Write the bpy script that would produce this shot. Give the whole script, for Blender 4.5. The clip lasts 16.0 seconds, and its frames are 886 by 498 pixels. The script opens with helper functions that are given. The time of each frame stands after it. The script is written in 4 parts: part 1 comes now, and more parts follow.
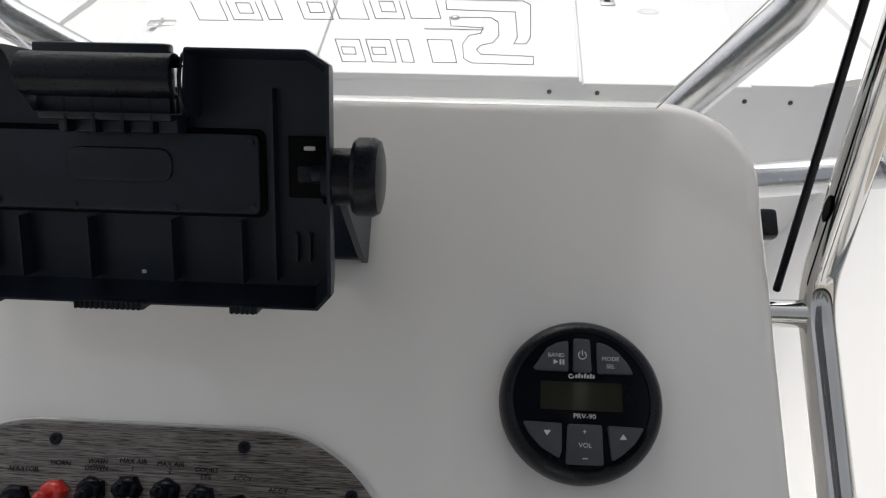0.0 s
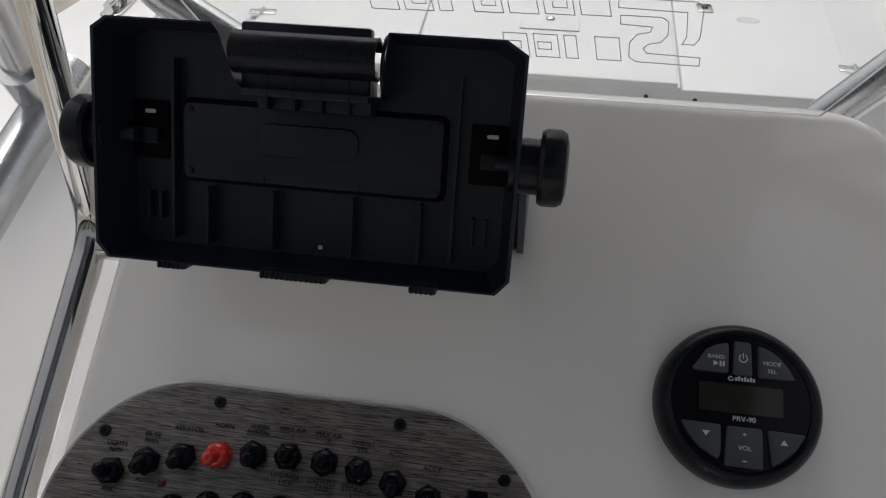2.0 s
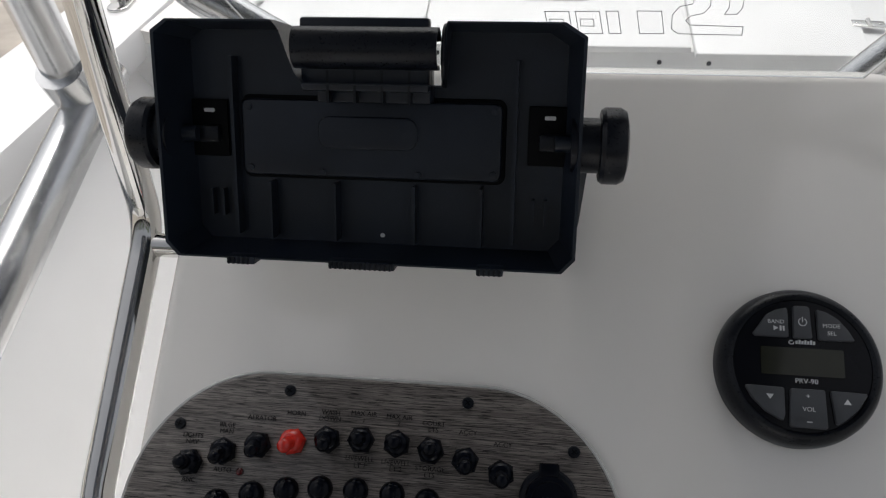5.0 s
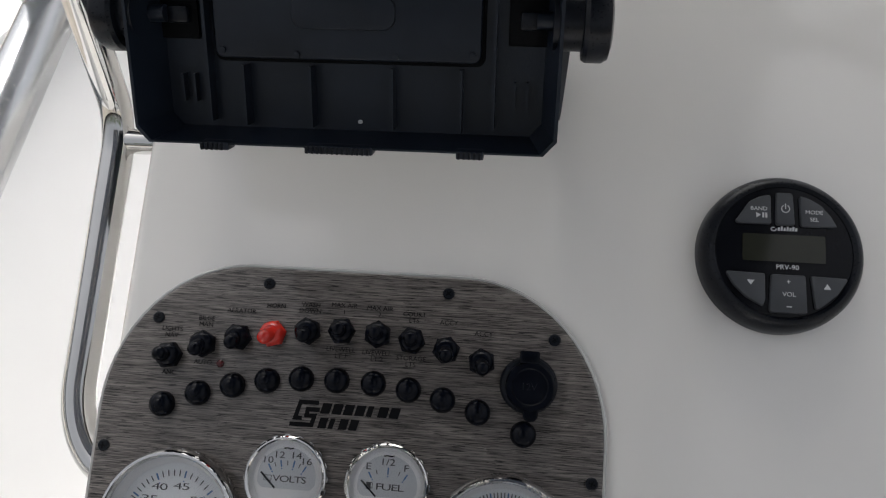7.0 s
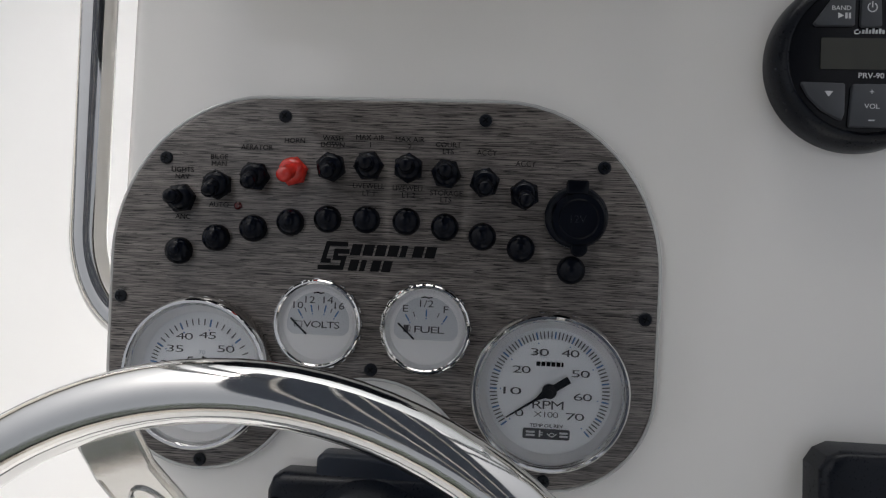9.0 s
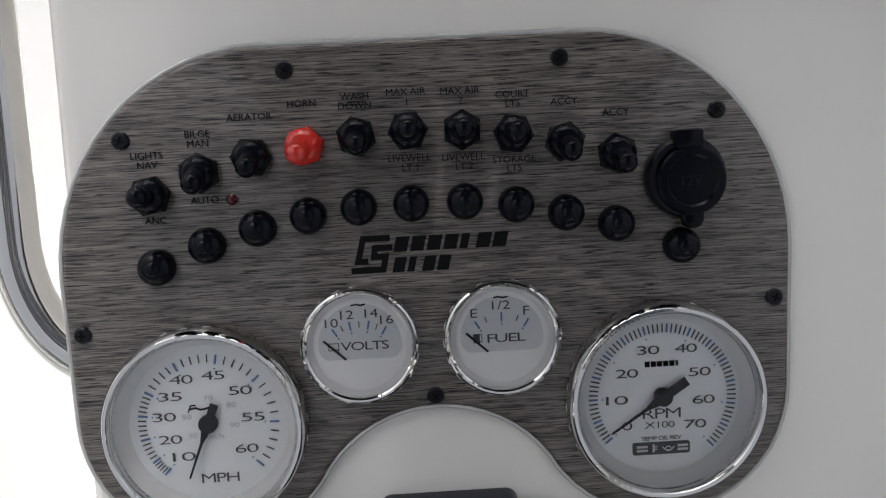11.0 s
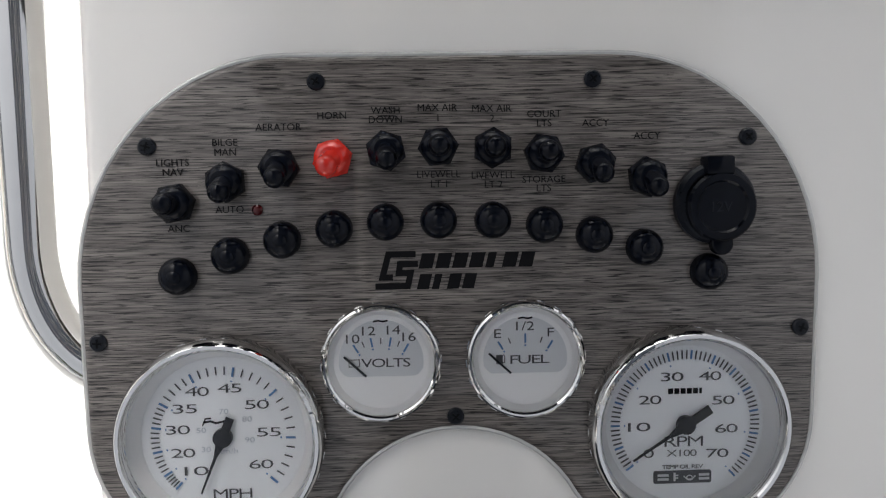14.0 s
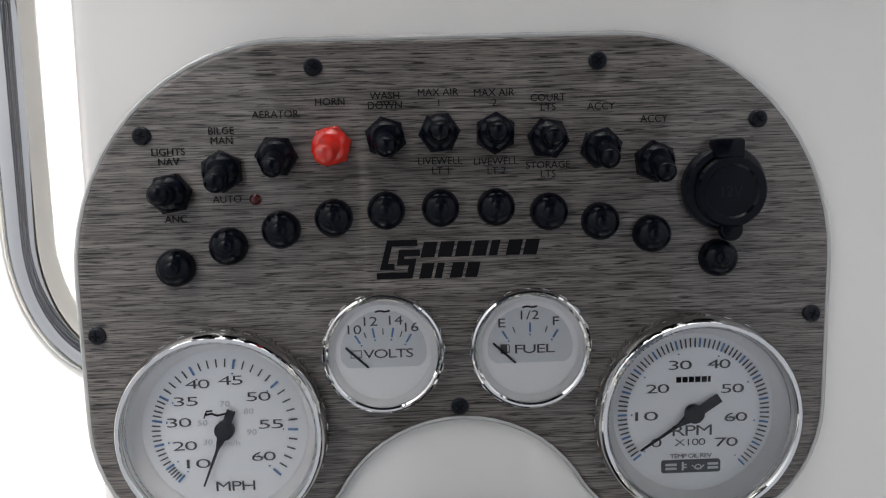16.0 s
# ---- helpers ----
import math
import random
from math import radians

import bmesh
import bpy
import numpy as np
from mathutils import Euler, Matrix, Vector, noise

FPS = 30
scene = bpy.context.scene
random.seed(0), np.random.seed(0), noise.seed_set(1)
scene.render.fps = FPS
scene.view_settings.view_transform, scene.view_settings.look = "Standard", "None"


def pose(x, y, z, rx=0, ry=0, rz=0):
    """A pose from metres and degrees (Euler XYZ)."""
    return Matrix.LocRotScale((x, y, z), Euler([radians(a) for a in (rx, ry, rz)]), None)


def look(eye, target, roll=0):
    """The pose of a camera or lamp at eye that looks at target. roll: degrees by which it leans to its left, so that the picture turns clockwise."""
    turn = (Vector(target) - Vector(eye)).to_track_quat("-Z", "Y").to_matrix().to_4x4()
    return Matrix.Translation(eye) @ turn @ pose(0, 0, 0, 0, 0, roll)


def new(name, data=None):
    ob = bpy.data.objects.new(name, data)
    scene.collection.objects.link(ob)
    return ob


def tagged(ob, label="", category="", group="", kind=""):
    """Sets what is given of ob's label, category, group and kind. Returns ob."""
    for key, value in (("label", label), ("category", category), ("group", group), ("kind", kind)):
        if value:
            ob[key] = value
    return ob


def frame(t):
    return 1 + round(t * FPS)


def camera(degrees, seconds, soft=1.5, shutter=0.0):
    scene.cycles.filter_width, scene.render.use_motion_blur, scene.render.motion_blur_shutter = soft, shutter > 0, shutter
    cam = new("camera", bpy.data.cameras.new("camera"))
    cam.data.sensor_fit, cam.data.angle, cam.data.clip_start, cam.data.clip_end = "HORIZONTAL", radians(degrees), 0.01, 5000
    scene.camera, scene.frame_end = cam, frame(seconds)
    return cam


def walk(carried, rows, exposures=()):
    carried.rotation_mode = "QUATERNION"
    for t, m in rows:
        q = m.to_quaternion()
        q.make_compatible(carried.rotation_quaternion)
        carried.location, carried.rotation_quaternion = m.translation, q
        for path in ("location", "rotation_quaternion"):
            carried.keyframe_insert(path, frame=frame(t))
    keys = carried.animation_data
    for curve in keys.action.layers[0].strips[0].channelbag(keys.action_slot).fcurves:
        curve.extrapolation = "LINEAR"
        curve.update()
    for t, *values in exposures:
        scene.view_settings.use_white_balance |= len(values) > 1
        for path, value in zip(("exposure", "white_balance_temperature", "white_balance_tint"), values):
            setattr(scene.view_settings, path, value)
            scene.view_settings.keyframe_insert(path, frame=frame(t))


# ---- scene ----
TILT, H = 55.0, 0.95
FACE = pose(0, 0, H, -TILT, 0, 0)     # dash frame: x across, y into the dash, z up the slope
cam = camera(60.0, 16.0, soft=1.2)
PATH = [
    (0, (0.285, -0.525, -0.033), (0.183, 1.366, 0.608), 2.9),
    (0.5, (0.256, -0.537, -0.035), (0.133, 1.344, 0.634), 4.6),
    (1, (0.227, -0.55, -0.039), (0.046, 1.32, 0.646), 5.7),
    (1.5, (0.212, -0.543, -0.047), (0.008, 1.335, 0.609), 6.6),
    (2, (0.21, -0.536, -0.049), (-0.025, 1.348, 0.58), 7.7),
    (2.5, (0.208, -0.538, -0.049), (-0.025, 1.346, 0.582), 7.4),
    (3, (0.201, -0.533, -0.049), (-0.012, 1.362, 0.554), 6.6),
    (3.5, (0.195, -0.535, -0.039), (0.006, 1.371, 0.537), 4.7),
    (4, (0.184, -0.551, -0.046), (-0.063, 1.336, 0.568), 4.3),
    (4.2, (0.177, -0.556, -0.048), (-0.093, 1.333, 0.55), 4.9),
    (6.3, (0.172, -0.539, -0.057), (-0.011, 1.385, 0.458), 4.4),
    (6.5, (0.173, -0.541, -0.061), (-0.032, 1.398, 0.383), 4.3),
    (7, (0.178, -0.534, -0.077), (-0.021, 1.416, 0.321), 4.1),
    (7.5, (0.179, -0.522, -0.085), (0.013, 1.435, 0.297), 3.0),
    (8, (0.18, -0.528, -0.088), (0.0, 1.445, 0.18), 2.8),
    (8.5, (0.166, -0.505, -0.092), (-0.034, 1.484, -0.012), 3.1),
    (9, (0.153, -0.484, -0.092), (-0.04, 1.506, -0.052), 2.3),
    (9.2, (0.151, -0.477, -0.089), (-0.045, 1.511, 0.007), 2.4),
    (11.3, (0.055, -0.364, -0.043), (0.118, 1.619, -0.289), -3.2),
    (11.5, (0.054, -0.366, -0.041), (0.075, 1.619, -0.283), -2.9),
    (12, (0.041, -0.371, -0.047), (0.092, 1.619, -0.239), -1.4),
    (12.5, (0.04, -0.368, -0.044), (0.109, 1.621, -0.235), -1.0),
    (13, (0.043, -0.368, -0.047), (0.112, 1.623, -0.229), -1.3),
    (13.5, (0.045, -0.366, -0.046), (0.121, 1.625, -0.217), -1.3),
    (14, (0.044, -0.365, -0.048), (0.121, 1.626, -0.219), -0.9),
    (14.5, (0.042, -0.365, -0.047), (0.109, 1.627, -0.212), -0.9),
    (15, (0.046, -0.36, -0.045), (0.101, 1.625, -0.286), -0.8),
    (15.5, (0.046, -0.359, -0.047), (0.105, 1.629, -0.264), -1.2),
    (16, (0.047, -0.357, -0.044), (0.102, 1.629, -0.271), -1.5),
]
WARM = (6500, 10)
EXPO = [(t, s, *WARM) for t, s in ((0.0, 0.13), (0.2, -0.06), (0.5, -0.18), (1.5, -0.48), (2.5, -0.36), (3.0, -0.2), (3.5, 0.15), (4.0, -0.06), (6.5, 0.25), (7.5, 0.46), (9.0, 0.33), (11.5, 0.63), (14.5, 0.83), (16.0, 0.83))]
walk(cam, [(t, FACE @ look(eye, target, roll)) for t, eye, target, roll in PATH], EXPO)

# ---- light ----
world = bpy.data.worlds.new("sky")
scene.world = world
world.use_nodes = True
wn, wl = world.node_tree.nodes, world.node_tree.links
sky = wn.new("ShaderNodeTexSky")
sky.sky_type, sky.sun_disc = "NISHITA", False
sky.sun_elevation, sky.sun_rotation = radians(62), radians(-15)
sky.air_density, sky.dust_density = 1.0, 8.0
haze = wn.new("ShaderNodeHueSaturation")      # high thin cloud takes most of the blue out
haze.inputs["Saturation"].default_value = 0.25
wl.new(sky.outputs[0], haze.inputs["Color"]), wl.new(haze.outputs[0], wn["Background"].inputs[0])
wn["Background"].inputs[1].default_value = 0.15
sun = new("sun", bpy.data.lights.new("sun", "SUN"))
sun.data.energy, sun.data.angle, sun.data.color = 0.8, radians(30), (1.0, 0.98, 0.95)
sun.matrix_world = look((-0.9, 3.2, 6.2), (0, 0, 0))

# ---- materials ----
def material(name, base=(0.8, 0.8, 0.8), rough=0.4, metal=0.0, coat=0.0, vary=0.06, scale=6.0, bump=0.0, bscale=200.0, stretch=(1, 1, 1), spec=0.5):
    m = bpy.data.materials.new(name)
    m.use_nodes = True
    n, l = m.node_tree.nodes, m.node_tree.links
    b = n["Principled BSDF"]
    b.inputs["Roughness"].default_value, b.inputs["Metallic"].default_value = rough, metal
    b.inputs["Coat Weight"].default_value, b.inputs["Coat Roughness"].default_value = coat, 0.04
    b.inputs["Specular IOR Level"].default_value = spec
    co, mp = n.new("ShaderNodeTexCoord"), n.new("ShaderNodeMapping")
    mp.inputs["Scale"].default_value = stretch
    l.new(co.outputs["Object"], mp.inputs[0])
    a, c = n.new("ShaderNodeTexNoise"), n.new("ShaderNodeTexNoise")
    a.inputs["Scale"].default_value, c.inputs["Scale"].default_value = scale, bscale
    a.inputs["Detail"].default_value, c.inputs["Detail"].default_value = 5, 3
    l.new(mp.outputs[0], a.inputs[0]), l.new(mp.outputs[0], c.inputs[0])
    r = n.new("ShaderNodeValToRGB")
    r.color_ramp.elements[0].position, r.color_ramp.elements[1].position = 0.3, 0.7
    r.color_ramp.elements[0].color = (*[v * (1 - vary) for v in base], 1)
    r.color_ramp.elements[1].color = (*[min(1, v * (1 + vary)) for v in base], 1)
    l.new(a.outputs[0], r.inputs[0]), l.new(r.outputs[0], b.inputs["Base Color"])
    rr = n.new("ShaderNodeMapRange")
    rr.inputs["To Min"].default_value, rr.inputs["To Max"].default_value = rough * 0.85, min(1, rough * 1.2)
    l.new(c.outputs[0], rr.inputs[0]), l.new(rr.outputs[0], b.inputs["Roughness"])
    if bump:
        bp = n.new("ShaderNodeBump")
        bp.inputs["Strength"].default_value, bp.inputs["Distance"].default_value = bump, 0.001
        l.new(c.outputs[0], bp.inputs["Height"]), l.new(bp.outputs[0], b.inputs["Normal"])
    return m


GEL = material("gelcoat", (0.78, 0.765, 0.735), 0.10, coat=0.55, vary=0.025, scale=2.2, bump=0.06, bscale=14)
DECKMAT = material("deck_gelcoat", (0.755, 0.755, 0.755), 0.42, vary=0.03, scale=5, bump=0.25, bscale=450)
LINER = material("liner_gelcoat", (0.79, 0.79, 0.785), 0.35, vary=0.02, scale=3, bump=0.1, bscale=300)
SOLE = material("sole_gelcoat", (0.80, 0.795, 0.785), 0.4, vary=0.03, scale=4, bump=0.25, bscale=450)
STEEL = material("polished_stainless", (0.62, 0.615, 0.60), 0.07, 1.0, vary=0.08, scale=14, bump=0.10, bscale=26)
CHROME = material("gauge_chrome", (0.66, 0.655, 0.645), 0.05, 1.0, vary=0.06, scale=40, bump=0.22, bscale=75)
BRUSHED = material("brushed_stainless", (0.62, 0.62, 0.61), 0.24, 1.0, vary=0.06, scale=20, bump=0.06, bscale=160)
ALU = material("anodised_aluminium", (0.66, 0.67, 0.68), 0.25, 1.0, vary=0.03, scale=6, bump=0.02, bscale=400)
BLACK = material("black_plastic", (0.0096, 0.0142, 0.0235), 0.33, spec=0.32, vary=0.25, scale=18, bump=0.12, bscale=900)
SATIN = material("satin_black", (0.0050, 0.0066, 0.0105), 0.28, spec=0.22, vary=0.2, scale=30, bump=0.015, bscale=600)
GLOSSBLACK = material("gloss_black", (0.0035, 0.004, 0.006), 0.14, spec=0.18, vary=0.2, scale=30)
RUBBER = material("black_rubber", (0.0030, 0.0040, 0.0072), 0.14, spec=0.12, vary=0.25, scale=40, bump=0.05, bscale=260)
RED = material("red_rubber", (0.56, 0.020, 0.011), 0.20, coat=0.35, vary=0.15, scale=60, bump=0.05, bscale=400)
LEDRED = material("red_lens", (0.05, 0.005, 0.006), 0.15, vary=0.2)
INK = material("black_ink", (0.008, 0.008, 0.009), 0.7, vary=0.1, spec=0.05)
DIAL = material("dial_white", (0.93, 0.945, 0.955), 0.5, vary=0.012, scale=30)
DIALGREY = material("dial_grey", (0.72, 0.735, 0.75), 0.5, vary=0.02, scale=40)
DIALRIM = material("dial_rim", (0.97, 0.965, 0.96), 0.35, vary=0.02, scale=40)
PALEINK = material("pale_ink", (0.55, 0.58, 0.62), 0.5, vary=0.05)
GREYINK = material("grey_ink", (0.055, 0.055, 0.06), 0.5, vary=0.05)
BLUEINK = material("blue_ink", (0.09, 0.22, 0.44), 0.5, vary=0.1)
WHITEINK = material("white_ink", (0.6, 0.61, 0.62), 0.5, vary=0.03)
KEYGREY = material("key_rubber", (0.046, 0.050, 0.057), 0.48, vary=0.1, scale=60, bump=0.05, bscale=700)
LCD = material("lcd", (0.020, 0.021, 0.014), 0.08, coat=0.1, spec=0.35, vary=0.1, scale=50)
DECAL = material("decal_line", (0.36, 0.37, 0.39), 0.4, vary=0.1)
# near-black that paints the shade inside slots, holes and pockets
RECESS_SHADE = material("recess_shade", (0.0025, 0.003, 0.004), 0.6, vary=0.2, spec=0.1)
SOIL = material("ground_gravel", (0.44, 0.40, 0.35), 0.95, vary=0.35, scale=1.3, bump=0.8, bscale=14)
BARK = material("tree_bark", (0.13, 0.10, 0.08), 0.9, vary=0.35, scale=5, bump=0.8, bscale=30)
FOLIAGE = material("green_foliage", (0.055, 0.085, 0.035), 0.55, vary=0.45, scale=3)
CANVAS = material("canopy_canvas", (0.05, 0.065, 0.095), 0.8, vary=0.04, scale=4, bump=0.2, bscale=700)

# pale grey that paints the sky's glint along the acrylic bevel
EDGE_GLINT = material("acrylic_edge", (0.48, 0.48, 0.47), 0.10, coat=0.8, vary=0.1, scale=40)


def woodgrain():
    m = bpy.data.materials.new("grey_woodgrain")
    m.use_nodes = True
    n, l = m.node_tree.nodes, m.node_tree.links
    b = n["Principled BSDF"]
    co = n.new("ShaderNodeTexCoord")
    def grain(sx, sz, detail, offset=0.0, dist=0.0):
        mp, t = n.new("ShaderNodeMapping"), n.new("ShaderNodeTexNoise")
        mp.inputs["Scale"].default_value, mp.inputs["Location"].default_value = (sx, 1, sz), (offset, offset, offset)
        t.inputs["Scale"].default_value, t.inputs["Detail"].default_value, t.inputs["Distortion"].default_value = 1.0, detail, dist
        l.new(co.outputs["Object"], mp.inputs[0]), l.new(mp.outputs[0], t.inputs[0])
        return t.outputs[0]
    def ramp(src, stops):
        r = n.new("ShaderNodeValToRGB")
        e = r.color_ramp.elements
        while len(e) < len(stops):
            e.new(0.5)
        for k, (p, c) in enumerate(stops):
            e[k].position, e[k].color = p, (*c, 1)
        l.new(src, r.inputs[0])
        return r.outputs[0]
    def mix(mode, f, a, c):
        x = n.new("ShaderNodeMix")
        x.data_type, x.blend_type = "RGBA", mode
        x.inputs[0].default_value = f
        l.new(a, x.inputs[6]), l.new(c, x.inputs[7])
        return x.outputs[2]
    broad = ramp(grain(9, 210, 5), [(0.3, (0.082, 0.074, 0.069)), (0.5, (0.112, 0.102, 0.096)), (0.72, (0.150, 0.137, 0.128))])
    fine = ramp(grain(46, 1750, 4, 3.7), [(0.35, (0.30, 0.29, 0.29)), (0.50, (1.0, 1.0, 1.0)), (0.65, (1.62, 1.60, 1.57))])
    streak = ramp(grain(72, 1650, 3, 9.1, 0.3), [(0.365, (0.035, 0.035, 0.04)), (0.415, (0.55, 0.55, 0.55)), (0.45, (1.17, 1.16, 1.15))])
    col = mix("MULTIPLY", 0.9, mix("MULTIPLY", 0.8, broad, fine), streak)
    l.new(col, b.inputs["Base Color"])
    b.inputs["Roughness"].default_value = 0.35
    b.inputs["Coat Weight"].default_value, b.inputs["Coat Roughness"].default_value = 0.5, 0.03
    b.inputs["Specular IOR Level"].default_value = 0.2
    return m


WOOD = woodgrain()


def clear(name, tint=(1, 1, 1), ior=1.45, rough=0.01, gain=1.0):
    m = bpy.data.materials.new(name)
    m.use_nodes = True
    n, l = m.node_tree.nodes, m.node_tree.links
    n.remove(n["Principled BSDF"])
    tr, gl, mx, fr = n.new("ShaderNodeBsdfTransparent"), n.new("ShaderNodeBsdfGlossy"), n.new("ShaderNodeMixShader"), n.new("ShaderNodeFresnel")
    tr.inputs[0].default_value, gl.inputs["Roughness"].default_value, fr.inputs[0].default_value = (*tint, 1), rough, ior
    l.new(fr.outputs[0], mx.inputs[0]), l.new(tr.outputs[0], mx.inputs[1]), l.new(gl.outputs[0], mx.inputs[2])
    l.new(mx.outputs[0], n["Material Output"].inputs[0])
    return m


GLASS = clear("gauge_glass", (1, 1, 1), 1.42)
ACRYLIC = clear("windshield_acrylic", (0.94, 0.95, 0.95), 1.3)

# ---- mesh helpers ----
def thing(name, m, label, category, group="", kind=""):
    e = new(name)
    e.empty_display_size = 0.01
    e.matrix_world = m
    return tagged(e, label, category, group, kind)


def part(name, bm, mat, parent=None, label="", smooth=30):
    me = bpy.data.meshes.new(name)
    bmesh.ops.recalc_face_normals(bm, faces=bm.faces)
    bm.to_mesh(me)
    bm.free()
    me.materials.append(mat)
    if smooth:
        me.shade_smooth()
        me.set_sharp_from_angle(angle=radians(smooth))
    o = new(name, me)
    o.parent = parent
    return tagged(o, label)


def again(ob, name, parent, m):
    o = new(name, ob.data)
    o.parent, o.matrix_basis = parent, m
    return o


def lathe(prof, seg=48, cx=0.0, cz=0.0, bm=None):
    """Turns (radius, height out of the dash) pairs about the axis that points out of the dash."""
    bm = bm or bmesh.new()
    rings = []
    for r, h in prof:
        if r < 1e-6:
            rings.append([bm.verts.new((cx, -h, cz))])
        else:
            rings.append([bm.verts.new((cx + r * math.cos(2 * math.pi * k / seg), -h, cz + r * math.sin(2 * math.pi * k / seg))) for k in range(seg)])
    for a, b in zip(rings, rings[1:]):
        for k in range(seg):
            j = (k + 1) % seg
            if len(a) == 1 and len(b) > 1:
                bm.faces.new((a[0], b[k], b[j]))
            elif len(b) == 1 and len(a) > 1:
                bm.faces.new((a[k], a[j], b[0]))
            elif len(a) > 1:
                bm.faces.new((a[k], a[j], b[j], b[k]))
    return bm


def prism(outline, h0, h1, bev=0.0, seg=3, bm=None):
    """A plate with the outline (x, z), from height h0 to h1 out of the dash, its front edge rounded by bev."""
    bm = bm or bmesh.new()
    n = len(outline)
    area = sum(outline[k][0] * outline[(k + 1) % n][1] - outline[(k + 1) % n][0] * outline[k][1] for k in range(n))
    if area < 0:
        outline = outline[::-1]
    P = [Vector(p) for p in outline]
    inner = []
    for k in range(n):
        a, b = (P[k] - P[k - 1]).normalized(), (P[(k + 1) % n] - P[k]).normalized()
        na, nb = Vector((-a.y, a.x)), Vector((-b.y, b.x))
        v = na + nb
        inner.append(v / max(0.35, v.length_squared / 2))
    sign = 1 if h1 > h0 else -1
    levels = [(0.0, h0)]
    if bev:
        for k in range(seg + 1):
            t = math.pi / 2 * k / seg
            levels.append((bev * (1 - math.cos(t)), h1 - sign * bev * (1 - math.sin(t))))
    else:
        levels.append((0.0, h1))
    rings = [[bm.verts.new((P[k].x + inner[k].x * d, -h, P[k].y + inner[k].y * d)) for k in range(n)] for d, h in levels]
    for a, b in zip(rings, rings[1:]):
        for k in range(n):
            bm.faces.new((a[k], a[(k + 1) % n], b[(k + 1) % n], b[k]))
    bm.faces.new(rings[-1])
    bm.faces.new(rings[0][::-1])
    return bm


def box(x0, x1, y0, y1, z0, z1, bev=0.0, bm=None, seg=2):
    b = bmesh.new()
    bmesh.ops.create_cube(b, size=1, matrix=Matrix.Translation(((x0 + x1) / 2, (y0 + y1) / 2, (z0 + z1) / 2)) @ Matrix.Diagonal((x1 - x0, y1 - y0, z1 - z0, 1)))
    if bev:
        bmesh.ops.bevel(b, geom=b.edges[:], offset=bev, segments=seg, affect="EDGES", profile=0.5)
    if bm is None:
        return b
    me = bpy.data.meshes.new("tmp")
    b.to_mesh(me)
    b.free()
    bm.from_mesh(me)
    bpy.data.meshes.remove(me)
    return bm


def spline(pts, n=8):
    P = [Vector(p) for p in pts]
    P = [P[0] * 2 - P[1]] + P + [P[-1] * 2 - P[-2]]
    out = []
    for k in range(1, len(P) - 2):
        a, b, c, d = P[k - 1:k + 3]
        for i in range(n):
            t = i / n
            out.append(0.5 * (2 * b + (c - a) * t + (2 * a - 5 * b + 4 * c - d) * t * t + (3 * b - a - 3 * c + d) * t ** 3))
    return out + [P[-2]]


def bent(pts, r, n=8):
    """A path of straight runs with its corners rounded by the radius r."""
    P = [Vector(p) for p in pts]
    out = [P[0]]
    for a, b, c in zip(P, P[1:], P[2:]):
        u, v = (a - b).normalized(), (c - b).normalized()
        half = math.acos(max(-1, min(1, u.dot(v)))) / 2
        d = min(r / math.tan(half), 0.48 * (a - b).length, 0.48 * (c - b).length)
        s, e = b + u * d, b + v * d
        for k in range(n + 1):
            t = k / n
            out.append(s * (1 - t) ** 2 + b * 2 * t * (1 - t) + e * t * t)
    return out + [P[-1]]


def tube(path, r, seg=20, closed=False, bm=None, caps=True):
    bm = bm or bmesh.new()
    P = [Vector(p) for p in path]
    n = len(P)
    up, rings = None, []
    for k in range(n):
        d = ((P[(k + 1) % n] - P[k - 1]) if closed or 0 < k < n - 1 else (P[1] - P[0] if k == 0 else P[-1] - P[-2])).normalized()
        if up is None:
            up = d.orthogonal().normalized()
        up = (up - d * up.dot(d)).normalized()
        w = d.cross(up)
        rings.append([bm.verts.new(P[k] + (up * math.cos(2 * math.pi * j / seg) + w * math.sin(2 * math.pi * j / seg)) * r) for j in range(seg)])
    if closed:
        rings.append(rings[0])
    for a, b in zip(rings, rings[1:]):
        for j in range(seg):
            bm.faces.new((a[j], a[(j + 1) % seg], b[(j + 1) % seg], b[j]))
    if caps and not closed:
        bm.faces.new(rings[0][::-1]), bm.faces.new(rings[-1])
    return bm


def arc(cx, cz, rx, rz, a0, a1, n=14):
    return [(cx + rx * math.cos(radians(a0 + (a1 - a0) * k / n)), cz + rz * math.sin(radians(a0 + (a1 - a0) * k / n))) for k in range(n + 1)]


def rounded(x0, x1, z0, z1, r, n=5):
    return arc(x1 - r, z1 - r, r, r, 0, 90, n) + arc(x0 + r, z1 - r, r, r, 90, 180, n) + arc(x0 + r, z0 + r, r, r, 180, 270, n) + arc(x1 - r, z0 + r, r, r, 270, 360, n)


